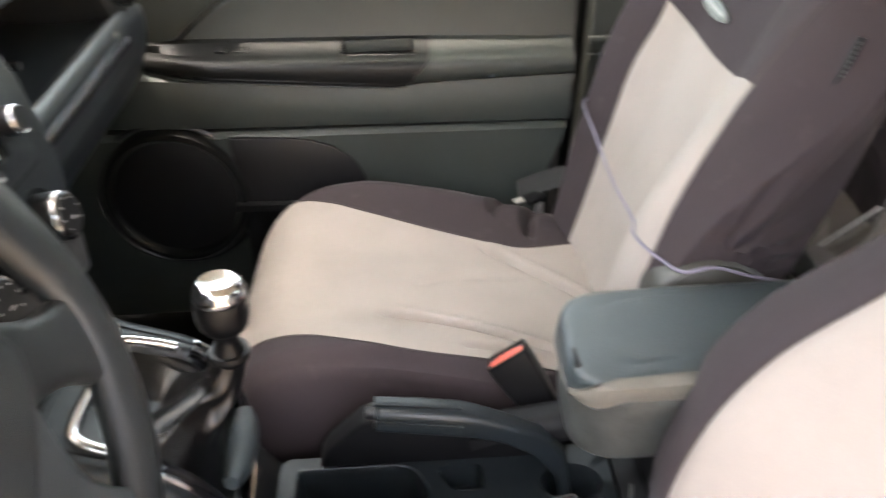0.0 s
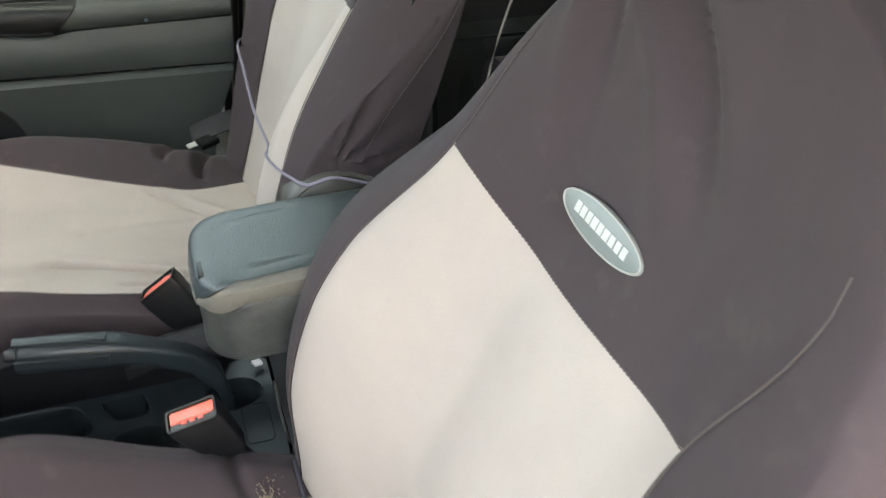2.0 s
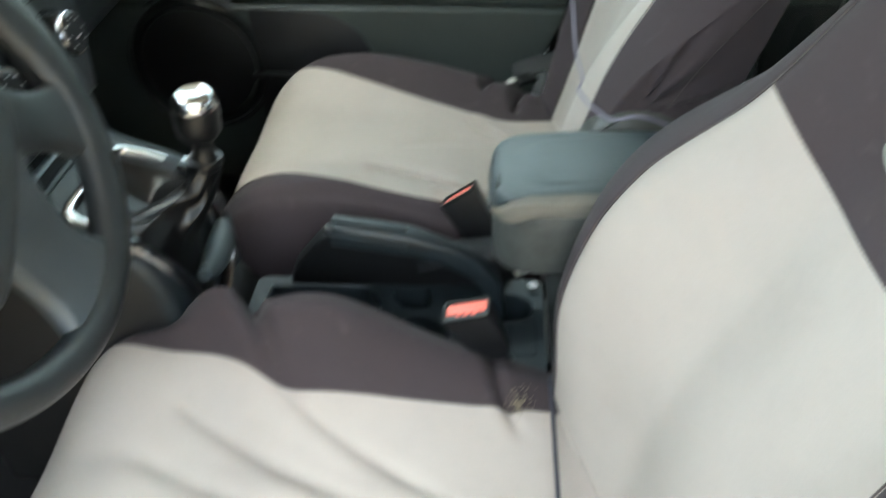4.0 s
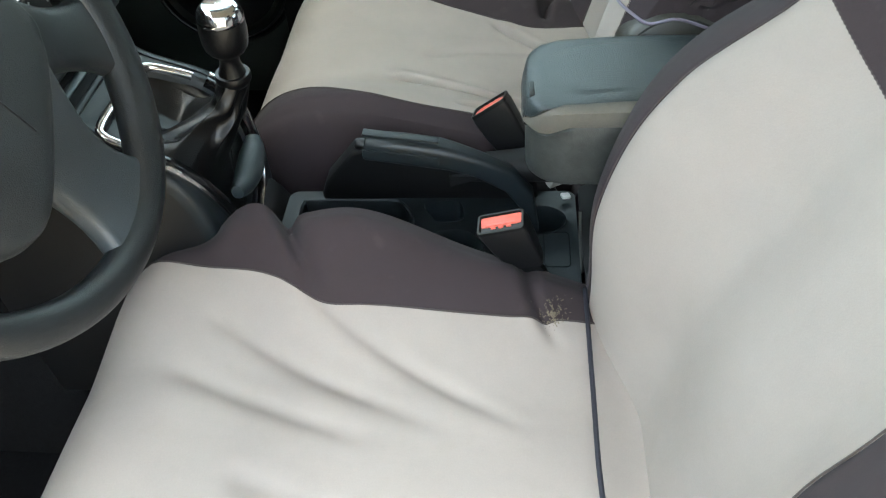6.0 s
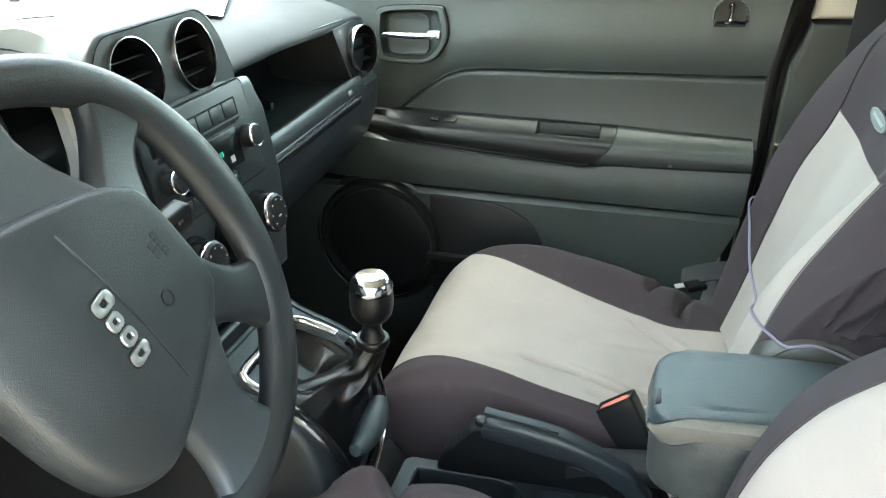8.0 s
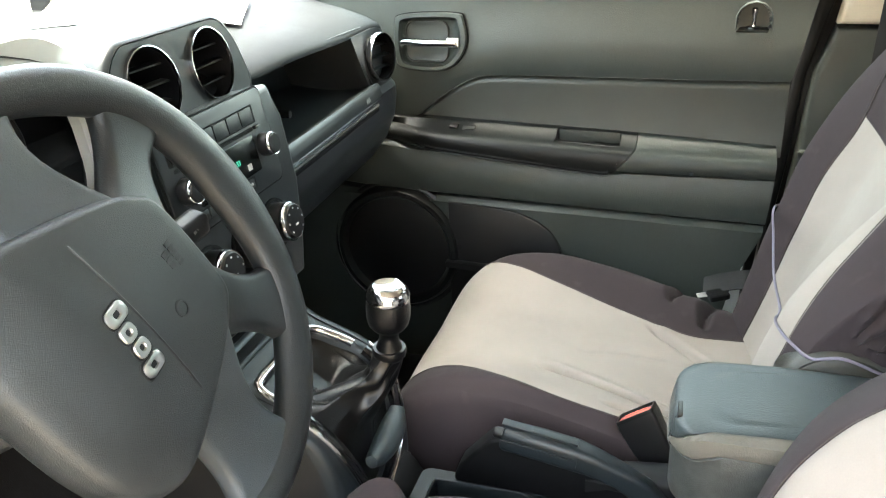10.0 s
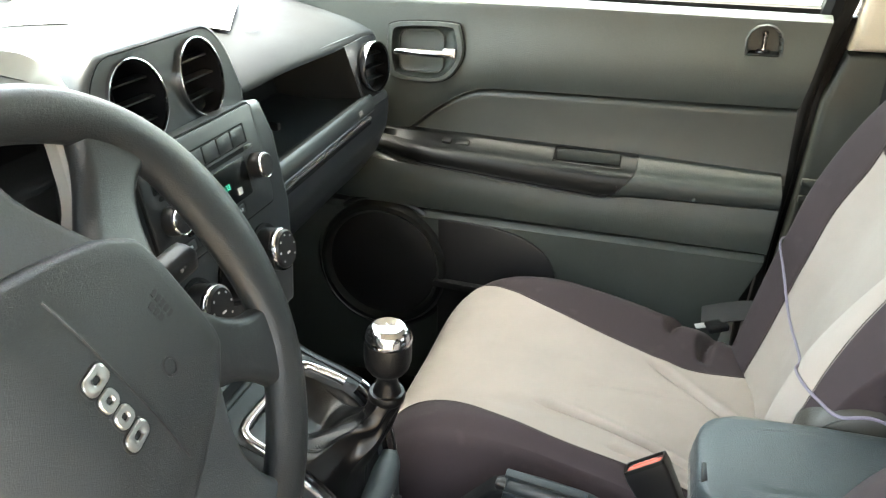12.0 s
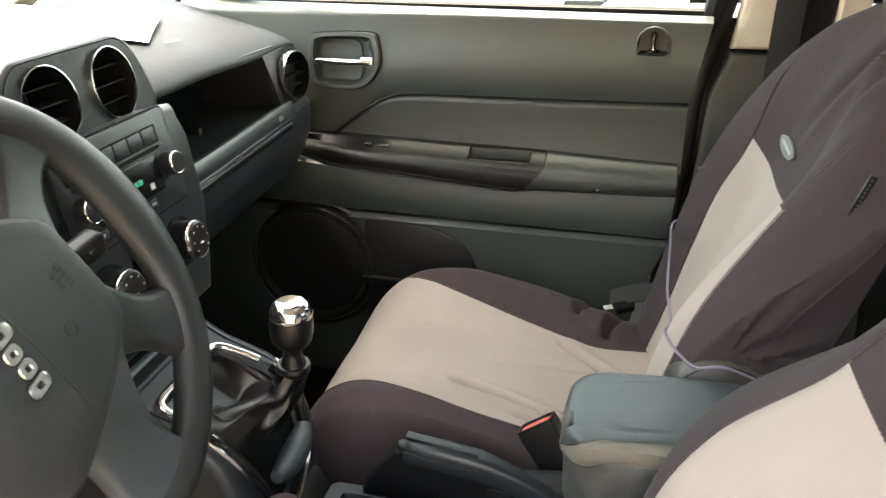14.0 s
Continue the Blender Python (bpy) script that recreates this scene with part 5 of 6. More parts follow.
def armrest_box():
    """Sliding armrest lid: hard base, taupe side band, padded blue-grey top, ribbed latch."""
    lid = thing("armrest_lid", "blue-grey padded armrest lid over the console box", "armrest")

    outl = []
    loop = rounded(0.3700, 0.1360, 0.044, 9, 0.4705, 0.0)
    for a, b in zip(loop, loop[1:] + loop[:1]):
        n_step = max(1, int(math.hypot(b[0] - a[0], b[1] - a[1]) / 0.004))
        outl += [(a[0] + (b[0] - a[0]) * i / n_step, a[1] + (b[1] - a[1]) * i / n_step) for i in range(n_step)]

    def skin(p, s, proud=0.0):
        """The lid's side at outline point p: upright below, then rounding over the shoulder into the top."""
        if s < 0.5:
            inset, z = 0.0015 * (0.5 - s), 0.898 + 0.052 * s
        else:
            a = (s - 0.5) * math.pi
            inset, z = 0.026 * (1 - math.cos(a)), 0.924 + (0.013 - 0.006 * sstep(0.40, 0.29, p[0])) * math.sin(a)
        kx, ky = 1 - (inset - proud) / 0.1850, 1 - (inset - proud) / 0.068
        return (0.4705 + (p[0] - 0.4705) * kx + 0.25 * (z - 0.898) * sstep(0.35, 0.28, p[0]), p[1] * ky, z)

    # the padded skin reaches down at the front; along the sides it gives way to the taupe band, and the base steps up
    pad_edge = lambda p: 0.78 * sstep(0.278, 0.318, p[0])
    base_edge = lambda p: min(0.24 * sstep(0.302, 0.332, p[0]), pad_edge(p))
    base = []
    for z, g in ((0.836, 0.88), (0.8375, 0.905), (0.8405, 0.92), (0.846, 0.925)):
        base.append([(0.4705 + (p[0] - 0.4705) * (0.70 + 0.30 * g), p[1] * g, z) for p in outl])
    for t in (0.5, 0.93, 1.0):
        row = []
        for p in outl:
            q = skin(p, base_edge(p), -0.0015 if t < 1 else -0.005)
            row.append((0.4705 + (q[0] - 0.4705) * (0.978 + 0.022 * t), q[1] * (0.925 + 0.075 * t), 0.846 + (q[2] - 0.846) * t))
        base.append(row)
    part("base", loft(base), BINP, lid, "scuffed grey plastic base")
    band = []
    for t, out in ((0.0, -0.005), (0.0, 0.0), (0.12, 0.0012), (0.35, 0.0016), (0.65, 0.0016), (0.9, 0.001), (1.0, -0.001), (1.0, -0.006)):
        band.append([skin(p, base_edge(p) + (pad_edge(p) - base_edge(p)) * t, out) for p in outl])
    part("side_band", loft(band, cap=False), TANV, lid, "taupe vinyl band")
    pad = []
    for t, out in ((0.0, -0.006), (0.0, 0.0002), (0.06, 0.0016), (0.16, 0.0022), (0.3, 0.0022), (0.45, 0.0022), (0.6, 0.0022), (0.75, 0.0022), (0.88, 0.0022), (1.0, 0.0022)):
        pad.append([skin(p, pad_edge(p) + (1 - pad_edge(p)) * t, out) for p in outl])
    last = pad[-1]
    for k in (0.95, 0.88, 0.8, 0.7, 0.6, 0.45, 0.3, 0.15, 0.02):
        pad.append([(0.4705 + (q[0] - 0.4705) * k, q[1] * k, 0.9370 - 0.006 * sstep(0.40, 0.29, 0.4705 + (q[0] - 0.4705) * k) + 0.0012 * (1 - k)) for q in last])
    part("padded_top", loft(pad), VINYL, lid, "grained padded top")
    la = part("latch", rbox((0.007, 0.026, 0.036), pose(0.2932, -0.026, 0.911, 0, 11, 0), 0.003), DARK, lid, "recessed ribbed latch")
    for i in range(4):
        part("latch_rib", rbox((0.003, 0.0030, 0.029), pose(0.2898, -0.0350 + 0.006 * i, 0.911, 0, 11, 0), 0.001), VINYL, la)
    lid.location = (0.0, -0.021, 0.0)
    return lid


armrest_box()


def gear_lever():
    g = thing("gear_lever", "gear lever with chrome-capped black knob and leather gaiter", "gear lever")
    m = pose(-0.0085, -0.015, 0.9480, 2, 3, 0)
    part("knob", lathe([(0.0135, -0.026), (0.0150, -0.022), (0.0140, -0.016), (0.0105, -0.006), (0.0102, 0.000), (0.0125, 0.005), (0.0180, 0.009), (0.0215, 0.014), (0.0233, 0.022), (0.0236, 0.032), (0.0231, 0.041), (0.0226, 0.0435)], m, 36), LEATHER, g)
    part("cap", lathe([(0.0226, 0.0428), (0.0233, 0.0450), (0.0230, 0.0490), (0.0208, 0.0550), (0.0172, 0.0588), (0.0150, 0.0596), (0.0136, 0.0590), (0.0005, 0.0586)], m, 40), CHROME, g, "polished chrome cap")
    for a in (20, 75, 130):
        part("cap_line", rbox((0.012, 0.0007, 0.0006), m @ pose(0, 0, 0.0590, 0, 0, a), 0), SATIN, g)
    # gaiter: a slack square tent from the frame to the neck, one seamed corner hanging towards the driver
    mid = [(-170, (-0.090, -0.030, 0.872)), (-140, (-0.084, -0.062, 0.884)), (-118, (-0.068, -0.066, 0.888)), (-98, (-0.052, -0.067, 0.892)), (-75, (-0.040, -0.060, 0.874)), (-40, (-0.036, -0.056, 0.856)), (0, (-0.030, -0.030, 0.838)), (45, (-0.034, 0.006, 0.850)), (90, (-0.046, 0.018, 0.872)), (130, (-0.070, 0.016, 0.880)), (165, (-0.092, -0.008, 0.868))]
    high = [(-170, (-0.040, -0.020, 0.892)), (-98, (-0.028, -0.042, 0.902)), (-40, (-0.014, -0.036, 0.888)), (0, (-0.004, -0.020, 0.890)), (45, (-0.006, -0.002, 0.892)), (100, (-0.020, 0.008, 0.903)), (150, (-0.036, -0.004, 0.898))]

    def round_table(table, a):
        return Vector(tuple(float(np.interp(a, [t[0] for t in table], [t[1][k] for t in table], period=360)) for k in range(3)))

    sc, yc = ramp_s(-0.058), -0.034
    base = []
    for a, b in zip(GAITER_LOOP, GAITER_LOOP[1:] + GAITER_LOOP[:1]):
        base += [a, ((a[0] + b[0]) / 2, (a[1] + b[1]) / 2)]
    rings = []
    for k in np.linspace(0, 1, 40):
        ring = []
        for p in base:
            a = math.degrees(math.atan2(p[1] - yc, p[0] - sc))
            foot = Vector(ramp_at(sc + (p[0] - sc) * 0.97, yc + (p[1] - yc) * 0.97, -0.010))
            r = math.radians(a)
            top = m @ Vector((0.0165 * math.cos(r), 0.0165 * math.sin(r), -0.022))
            pts = [foot, round_table(mid, a), round_table(high, a), top]
            t = k * 3
            i = min(2, int(t))
            u = t - i
            q0, q1, q2, q3 = pts[max(0, i - 1)], pts[i], pts[i + 1], pts[min(3, i + 2)]
            q = 0.5 * ((2 * q1) + (q2 - q0) * u + (2 * q0 - 5 * q1 + 4 * q2 - q3) * u * u + (3 * q1 - q0 - 3 * q2 + q3) * u ** 3)
            q = q.lerp(q1.lerp(q2, u), 0.55)
            wave = math.sin(math.pi * k)
            out = (q - Vector((-0.03, yc + 0.01, q.z))).normalized()
            q += out * wave * (0.0030 * math.sin(3 * r + 7 * k) + 0.0024 * math.sin(7 * r - 11 * k) + 0.0016 * math.sin(13 * k + 2 * r))
            q.z += wave * 0.0025 * math.sin(5 * r + 5 * k)
            ring.append(q)
        rings.append(ring)
    part("gaiter", loft(rings, cap=False), LEATHER, g, "creased black leather gaiter", angle=75)
    for row, lift in ((11, 0.0012), (12, 0.0012)):
        line = [rings[row][i] + Vector((-0.0004, -0.0006, lift)) for i, p in enumerate(base) if -172 < math.degrees(math.atan2(p[1] - yc, p[0] - sc)) < -102]
        part("stitching", tube(line, 0.0007, 5), THREAD, g, "grey seam stitching")
    part("collar", lathe([(0.0150, -0.030), (0.0180, -0.026), (0.0188, -0.021), (0.0175, -0.017), (0.0140, -0.017)], m, 28), LEATHER, g)
    # blue-grey roll: the highlight on the bulging leather is put into its colour
    roll = [ramp_at(ramp_z(z), y, 0.005) for y, z in ((0.026, 0.822), (0.014, 0.812), (-0.010, 0.806), (-0.038, 0.805), (-0.062, 0.810))]
    part("foot_highlight", tube(smooth_line(roll, 5), lambda t: 0.0160 * (0.45 + 0.55 * math.sin(math.pi * min(1, max(0, t)))), 14), VINYL, g, "gaiter foot fold in blue-grey that paints the leather's highlight")
    for t in (0.42, 0.50):
        c = Vector(smooth_line(roll, 5)[int(t * 20)])
        part("stitching", tube([c + Vector((0.010 * math.cos(b) + 0.003, 0.006 * math.cos(b), 0.0125 * math.sin(b))) for b in np.linspace(-0.9, 2.0, 8)], 0.0006, 5), THREAD, g)
    return g


gear_lever()


def handbrake():
    hb = thing("handbrake", "grey plastic handbrake lever lying low beside the seat", "handbrake")
    y = 0.036
    rows = []
    for x, z, w_, h_ in ((0.108, 0.796, 0.024, 0.022), (0.112, 0.796, 0.029, 0.028), (0.15, 0.791, 0.030, 0.030), (0.19, 0.784, 0.030, 0.030), (0.205, 0.780, 0.028, 0.028), (0.235, 0.768, 0.024, 0.026), (0.268, 0.748, 0.020, 0.030), (0.292, 0.715, 0.018, 0.034), (0.30, 0.66, 0.018, 0.034)):
        rows.append([(x + p[1] * 0.22, y + p[0], z + p[1]) for p in rounded(w_, h_, min(w_, h_) * 0.28, 4)])
    part("lever", loft(rows), CONSOLE, hb, "ribbed grey grip")
    part("ridge", rbox((0.085, 0.012, 0.004), pose(0.150, y, 0.8065, 0, 8.5, 0), 0.0015), CONSOLE, hb)
    part("side_ridge", rbox((0.085, 0.003, 0.010), pose(0.150, y - 0.0155, 0.790, 0, 8.5, 0), 0.001), CONSOLE, hb)
    part("button", lathe([(0.0065, 0.0), (0.0065, 0.008), (0.005, 0.010), (0.001, 0.0105)], pose(0.108, y, 0.797, 0, -82, 0), 16), DARK, hb)
    # flexible cover between lever and tunnel
    cover = [(0.034, 0.66), (0.040, 0.70), (0.050, 0.725), (0.092, 0.786), (0.104, 0.792), (0.20, 0.770), (0.26, 0.745), (0.30, 0.70), (0.31, 0.66)]
    bm = prism(cover, side_pose(y + 0.022), 0.028, 0.005, 3)
    for v in bm.verts:
        v.co.y += 0.40 * (0.79 - v.co.z)
    part("cover", bm, RUBBER, hb, "soft black cover")
    # second casing that rises to the box behind
    part("rear_casing", loft([[(x, 0.062 + p[0], z + p[1]) for p in rounded(0.040, h_, 0.014, 4)] for x, z, h_ in ((0.20, 0.738, 0.012), (0.24, 0.744, 0.028), (0.30, 0.748, 0.036), (0.36, 0.748, 0.040))]), RUBBER, hb)
    hb.location = (0.004, -0.034, 0.030)
    return hb


handbrake()


def buckle(top, bottom, face_way, slot, label):
    """Belt buckle on its stalk: black case, red release bar with its slot."""
    b = thing("belt_buckle", label, "belt buckle", "belt buckles")
    t, o = Vector(top), Vector(bottom)
    up = (t - o).normalized()
    m = Matrix.Translation(t) @ Matrix((Vector(face_way).normalized(), up.cross(Vector(face_way).normalized()).normalized(), up)).transposed().to_4x4()
    long = (t - o).length
    rows = [[m @ Vector((p[0], p[1], h)) for p in rounded(0.050 * k, 0.025 * k, 0.004, 4)] for h, k in ((-long, 0.74), (-long * 0.5, 0.92), (-0.006, 1.0), (0.0, 0.96))]
    case = part("case", loft(rows), DARK, b)
    part("mouth", ring_band(rounded(0.049, 0.0245, 0.004, 4), rounded(0.043, 0.019, 0.003, 4), m @ pose(0, 0, -0.001), 0.004), GRAB, case)
    red = part("release_button", prism(rounded(0.043, 0.0125, 0.003, 4, 0, -0.0030 * slot), m @ pose(0, 0, -0.004), 0.0052, 0.0012), RED, b, "red release button")
    part("button_dish", rbox((0.030, 0.0042, 0.0016), m @ pose(0, 0.0010 * slot, 0.0008, 20 * slot), 0.0006), RED, red)
    part("tongue_slot", prism(rounded(0.042, 0.0056, 0.0012, 3, 0, 0.0062 * slot), m @ pose(0, 0, -0.0014), 0.0012, 0), GRILLE, b)
    for i in range(3):
        part("slot_tooth", rbox((0.0050, 0.0030, 0.0026), m @ pose(-0.008 + 0.008 * i, 0.0044 * slot, 0.0002), 0.0006), RED, red)
    part("stalk", loft([[o + up * h + m.to_3x3() @ Vector((p[0], p[1], 0)) for p in rounded(0.026, 0.010, 0.003, 3)] for h in (-0.10, 0.01)]), DARK, b)
    return b


buckle((0.266, -0.125, 0.823), (0.292, -0.110, 0.757), (0.95, -0.10, 0.31), -1, "black belt buckle with red button beside the driver's seat")
buckle((0.250, 0.085, 0.820), (0.288, 0.072, 0.757), (0.80, -0.06, 0.60), 1, "black belt buckle with red button beside the passenger seat")


# ---- seats ----
XC = lambda z: 0.402 + 0.36 * (z - 0.718)
CREST_IN = [(0.58, 0.030), (0.70, 0.045), (0.77, 0.062), (0.85, 0.086), (0.92, 0.094), (0.98, 0.089), (1.04, 0.064), (1.08, 0.044), (1.15, 0.022), (1.24, 0.002), (1.28, 0.0)]
CREST_OUT = [(0.58, 0.022), (0.70, 0.034), (0.80, 0.044), (0.90, 0.058), (1.00, 0.066), (1.08, 0.058), (1.18, 0.034), (1.24, 0.010), (1.28, 0.0)]
WIDE = [(0.58, 0.225), (0.66, 0.242), (0.75, 0.252), (0.86, 0.257), (0.98, 0.256), (1.10, 0.246), (1.15, 0.234), (1.19, 0.212), (1.225, 0.176), (1.25, 0.134), (1.268, 0.08), (1.276, 0.04)]
RETREAT = [(0.96, -0.006), (1.02, 0.018), (1.06, 0.045), (1.10, 0.062), (1.20, 0.066), (1.276, 0.02)]
DEEP = [(0.58, 0.045), (0.75, 0.052), (1.00, 0.056), (1.14, 0.053), (1.20, 0.048), (1.24, 0.040), (1.276, 0.025)]
TOPSEAM = 1.080


def back_shape(y, z, fuller):
    """The firm shape of the backrest: dished in the middle, bolsters forward at the sides; y grows towards the door."""
    q, w_ = abs(y), soft(WIDE, z, 0.015)
    k = q * 0.256 / w_
    if y < 0:
        rise = soft(CREST_IN, z) * (sstep(0.035, 0.178, k) if k < 0.178 else 1 - 0.36 * ((k - 0.178) / 0.078) ** 1.5)
        if k > 0.172:
            rise -= soft(RETREAT, z) * ((k - 0.172) / 0.084) ** 1.4
        rise += fuller * sstep(0.70, 0.86, z) * sstep(1.075, 1.0, z) * sstep(0.07, 0.15, k)
    else:
        rise = soft(CREST_OUT, z) * (sstep(0.09, 0.262, k) - 0.22 * sstep(0.93, 1.0, q / w_))
    x = XC(z) - 0.010 * sstep(0.70, 0.95, z) * sstep(1.09, 1.0, z) * math.exp(-(q / 0.10) ** 2) - rise
    x -= 0.010 * math.exp(-((z - 0.86) / 0.08) ** 2) * math.exp(-(q / 0.11) ** 2)
    x += 0.006 * sstep(1.03, 1.09, z) * math.exp(-(q / 0.10) ** 2)
    return x


def back_front(y, z, fuller=0.0):
    """The cover over it, rounding off the crest of the inner bolster."""
    x, q = back_shape(y, z, fuller), abs(y)
    if y < 0 and 0.10 < q < 0.235:
        near = [back_shape(y + d, z, fuller) for d in (-0.030, -0.020, -0.010, 0.010, 0.020, 0.030)]
        x += (sum(near) / 6 - x) * 0.9 * sstep(0.10, 0.13, q) * sstep(0.235, 0.205, q)
    return x


def seat(side, front, label, marks):
    """A front seat under a two-tone stretch cover; side is +1 for the passenger."""
    st = thing("front_seat", label, "car seat", "front seats")
    cy = 0.318 * side
    hem = 1.076 if side < 0 else TOPSEAM
    full = 0.014 if side < 0 else 0.0
    SEAM_IN = [(0.58, 0.160), (0.70, 0.172), (0.95, 0.176), (1.03, 0.168), (1.080, 0.157), (1.14, 0.160), (1.19, 0.158), (1.24, 0.10), (1.276, 0.02)] if side < 0 else [(0.58, 0.185), (0.70, 0.200), (0.85, 0.223), (0.90, 0.225), (0.93, 0.223), (0.96, 0.215), (0.985, 0.203), (1.015, 0.190), (1.05, 0.172), (1.080, 0.153), (1.14, 0.160), (1.19, 0.158), (1.24, 0.10), (1.276, 0.02)]
    SEAM_OUT = [(0.58, 0.130), (0.72, 0.140), (0.90, 0.152), (1.00, 0.152), (1.068, 0.144), (1.13, 0.168), (1.17, 0.185), (1.21, 0.170), (1.24, 0.11), (1.276, 0.02)] if side < 0 else [(0.58, 0.150), (0.70, 0.166), (0.75, 0.168), (0.80, 0.168), (0.90, 0.177), (0.98, 0.180), (1.068, 0.164), (1.14, 0.184), (1.19, 0.186), (1.24, 0.11), (1.276, 0.02)]
    slim = [(0.58, 0.90), (0.70, 0.92), (0.80, 0.96), (0.86, 0.97), (0.915, 0.935), (0.97, 0.975), (1.08, 1.0)]
    # --- backrest lattice; the upper hem of the panel runs a little askew and sags in the middle ---
    tilt = -0.065 if side < 0 else -0.03

    def dip(y, z):
        near = math.exp(-((z - hem) / 0.10) ** 2)
        ya, yb = -soft(SEAM_IN, hem), soft(SEAM_OUT, hem)
        xa, xb_ = back_front(ya, hem, full), back_front(yb, hem, full)
        t = (y - ya) / (yb - ya)
        sag = back_front(y, hem, full) - (xa + (xb_ - xa) * t) if 0 < t < 1 else 0.0
        return near * (tilt * y - 0.76 * sag)

    zs = list(np.linspace(0.585, hem, 80)) + list(np.linspace(hem, 1.276, 30))[1:]
    top_row = 79
    rings = []
    nf, ns = 24, 22
    FOLDS = (([(1.10, 0.085), (1.167, 0.050), (1.208, 0.0), (1.25, -0.060), (1.276, -0.10)], 0.016, 0.018), ([(1.10, -0.050), (1.179, -0.078), (1.219, -0.097), (1.247, -0.118), (1.276, -0.13)], 0.013, 0.014))
    for jz, z in enumerate(zs):
        w_, xb, si, so = soft(WIDE, z, 0.015), XC(z) + soft(DEEP, z), soft(SEAM_IN, z), soft(SEAM_OUT, z)
        ys = list(np.linspace(-0.985 * w_, -si, nf, endpoint=False)) + list(np.linspace(-si, so, 2 * nf, endpoint=False)) + list(np.linspace(so, 0.985 * w_, nf + 1))
        ring = []
        for i, y in enumerate(ys):
            zz = z + dip(y, z)
            x = back_front(y, zz, full)
            if i in (nf, 3 * nf) and z <= 1.17:
                x += 0.0018
            # gathered folds below the head restraint
            g = sstep(1.10, 1.22, z)
            for line, deep_, wide_ in FOLDS:
                d_ = y - soft(line, z)
                x += g * (deep_ * math.exp(-(d_ / wide_) ** 2) - 0.6 * deep_ * math.exp(-((d_ + 1.7 * wide_) / (1.2 * wide_)) ** 2))
            ring.append((x, y, zz))
        xs, xi = back_front(0.985 * w_, z, full), back_front(-0.985 * w_, z, full)
        for k in range(1, ns):
            t = k / ns
            crumple = 0.005 * math.sin(34 * z - 16 * t) * sstep(0.98, 0.80, z) * math.sin(math.pi * t)
            ring.append((xs + (xb - xs) * t, w_ * (0.985 + 0.03 * math.sin(math.pi * t) - 0.03 * t) + crumple, z))
        for y in np.linspace(0.955 * w_, -0.955 * w_, 14):
            ring.append((xb + 0.006 * math.cos(y * 5), y, z))
        for k in range(1, ns):
            t = 1 - k / ns
            fx, fz = xi + (xb - xi) * t - 0.440, z - 0.942
            far, ang = math.hypot(fx, fz), math.atan2(fz, fx)
            crumple = 0.0048 * math.sin(19 * ang + 1.5 * math.sin(5 * ang)) * sstep(0.004, 0.03, far) * sstep(0.14, 0.06, far) * sstep(-0.5, 0.0, ang) * sstep(1.5, 0.9, ang)
            ring.append((xi + (xb - xi) * t, -w_ * (0.985 + 0.03 * math.sin(math.pi * t) - 0.03 * t) - crumple, z))
        rings.append([(x, cy + side * y * (soft(slim, z, 0.014) if y > 0 else 1.0), z) for x, y, z in ring])
    n = len(rings[0])
    light, deep = bmesh.new(), bmesh.new()
    for bm_, want in ((light, True), (deep, False)):
        made = {}

        def vert(j, i):
            if (j, i) not in made:
                made[j, i] = bm_.verts.new(rings[j][i])
            return made[j, i]

        for j in range(len(rings) - 1):
            for i in range(n):
                k = (i + 1) % n
                is_light = nf <= i < 3 * nf and j < top_row
                if is_light == want:
                    bm_.faces.new((vert(j, i), vert(j, k), vert(j + 1, k), vert(j + 1, i)))
        if not want:
            bm_.faces.new([vert(len(rings) - 1, i) for i in range(n)])
        bmesh.ops.recalc_face_normals(bm_, faces=bm_.faces[:])
    back = part("backrest", deep, PLUM, st, "plum-brown stretch cover", angle=60)
    part("backrest_panel", light, CREAM, back, "cream front panel", angle=60)
    # seams
    def on_back(y, z, lift=0.0008):
        return (back_front(y, z, full) + 0.0008 - lift, cy + side * y * (soft(slim, z, 0.014) if y > 0 else 1.0), z)

    zig = lambda i: 0.00035 * (-1) ** i
    part("seam", tube([on_back(-soft(SEAM_IN, z) + zig(i), z + dip(-soft(SEAM_IN, z), z)) for i, z in enumerate(np.linspace(0.62, 1.19, 300))], 0.0006, 4), SEAM, back)
    part("seam", tube([on_back(soft(SEAM_OUT, z), z + dip(soft(SEAM_OUT, z), z)) for z in np.linspace(0.62, 1.19, 40)], 0.0008, 5), SEAM, back)
    part("seam", tube([on_back(y, hem + dip(y, hem) + zig(i)) for i, y in enumerate(np.linspace(-soft(SEAM_IN, hem), soft(SEAM_OUT, hem), 160))], 0.0006, 4), SEAM, back)
    for s in (-1, 1):
        part("side_seam", tube([(back_front(s * 0.985 * soft(WIDE, z, 0.015), z, full) * 0.55 + 0.45 * (XC(z) + soft(DEEP, z)), cy + side * s * (soft(WIDE, z, 0.015) * 1.001 + 0.0025) * (soft(slim, z, 0.014) if s > 0 else 1.0), z) for z in np.linspace(0.95, 1.24, 30)], 0.0005, 5), SEAM, back)
    # maker's oval with bars in place of its lettering
    zb, yb_ = (1.098, 0.002) if side < 0 else (1.088, 0.072)
    m = frame_of((back_front(0 if side < 0 else yb_, zb, full) - 0.0030, cy + yb_, zb), (-0.06, 1, 0.04) if side < 0 else (back_front(0.108, 1.092) - back_front(0.034, 1.084), 0.074, 0.008), (0.36, 0, 1)) @ pose(0, 0, 0, 0, 180, 0)
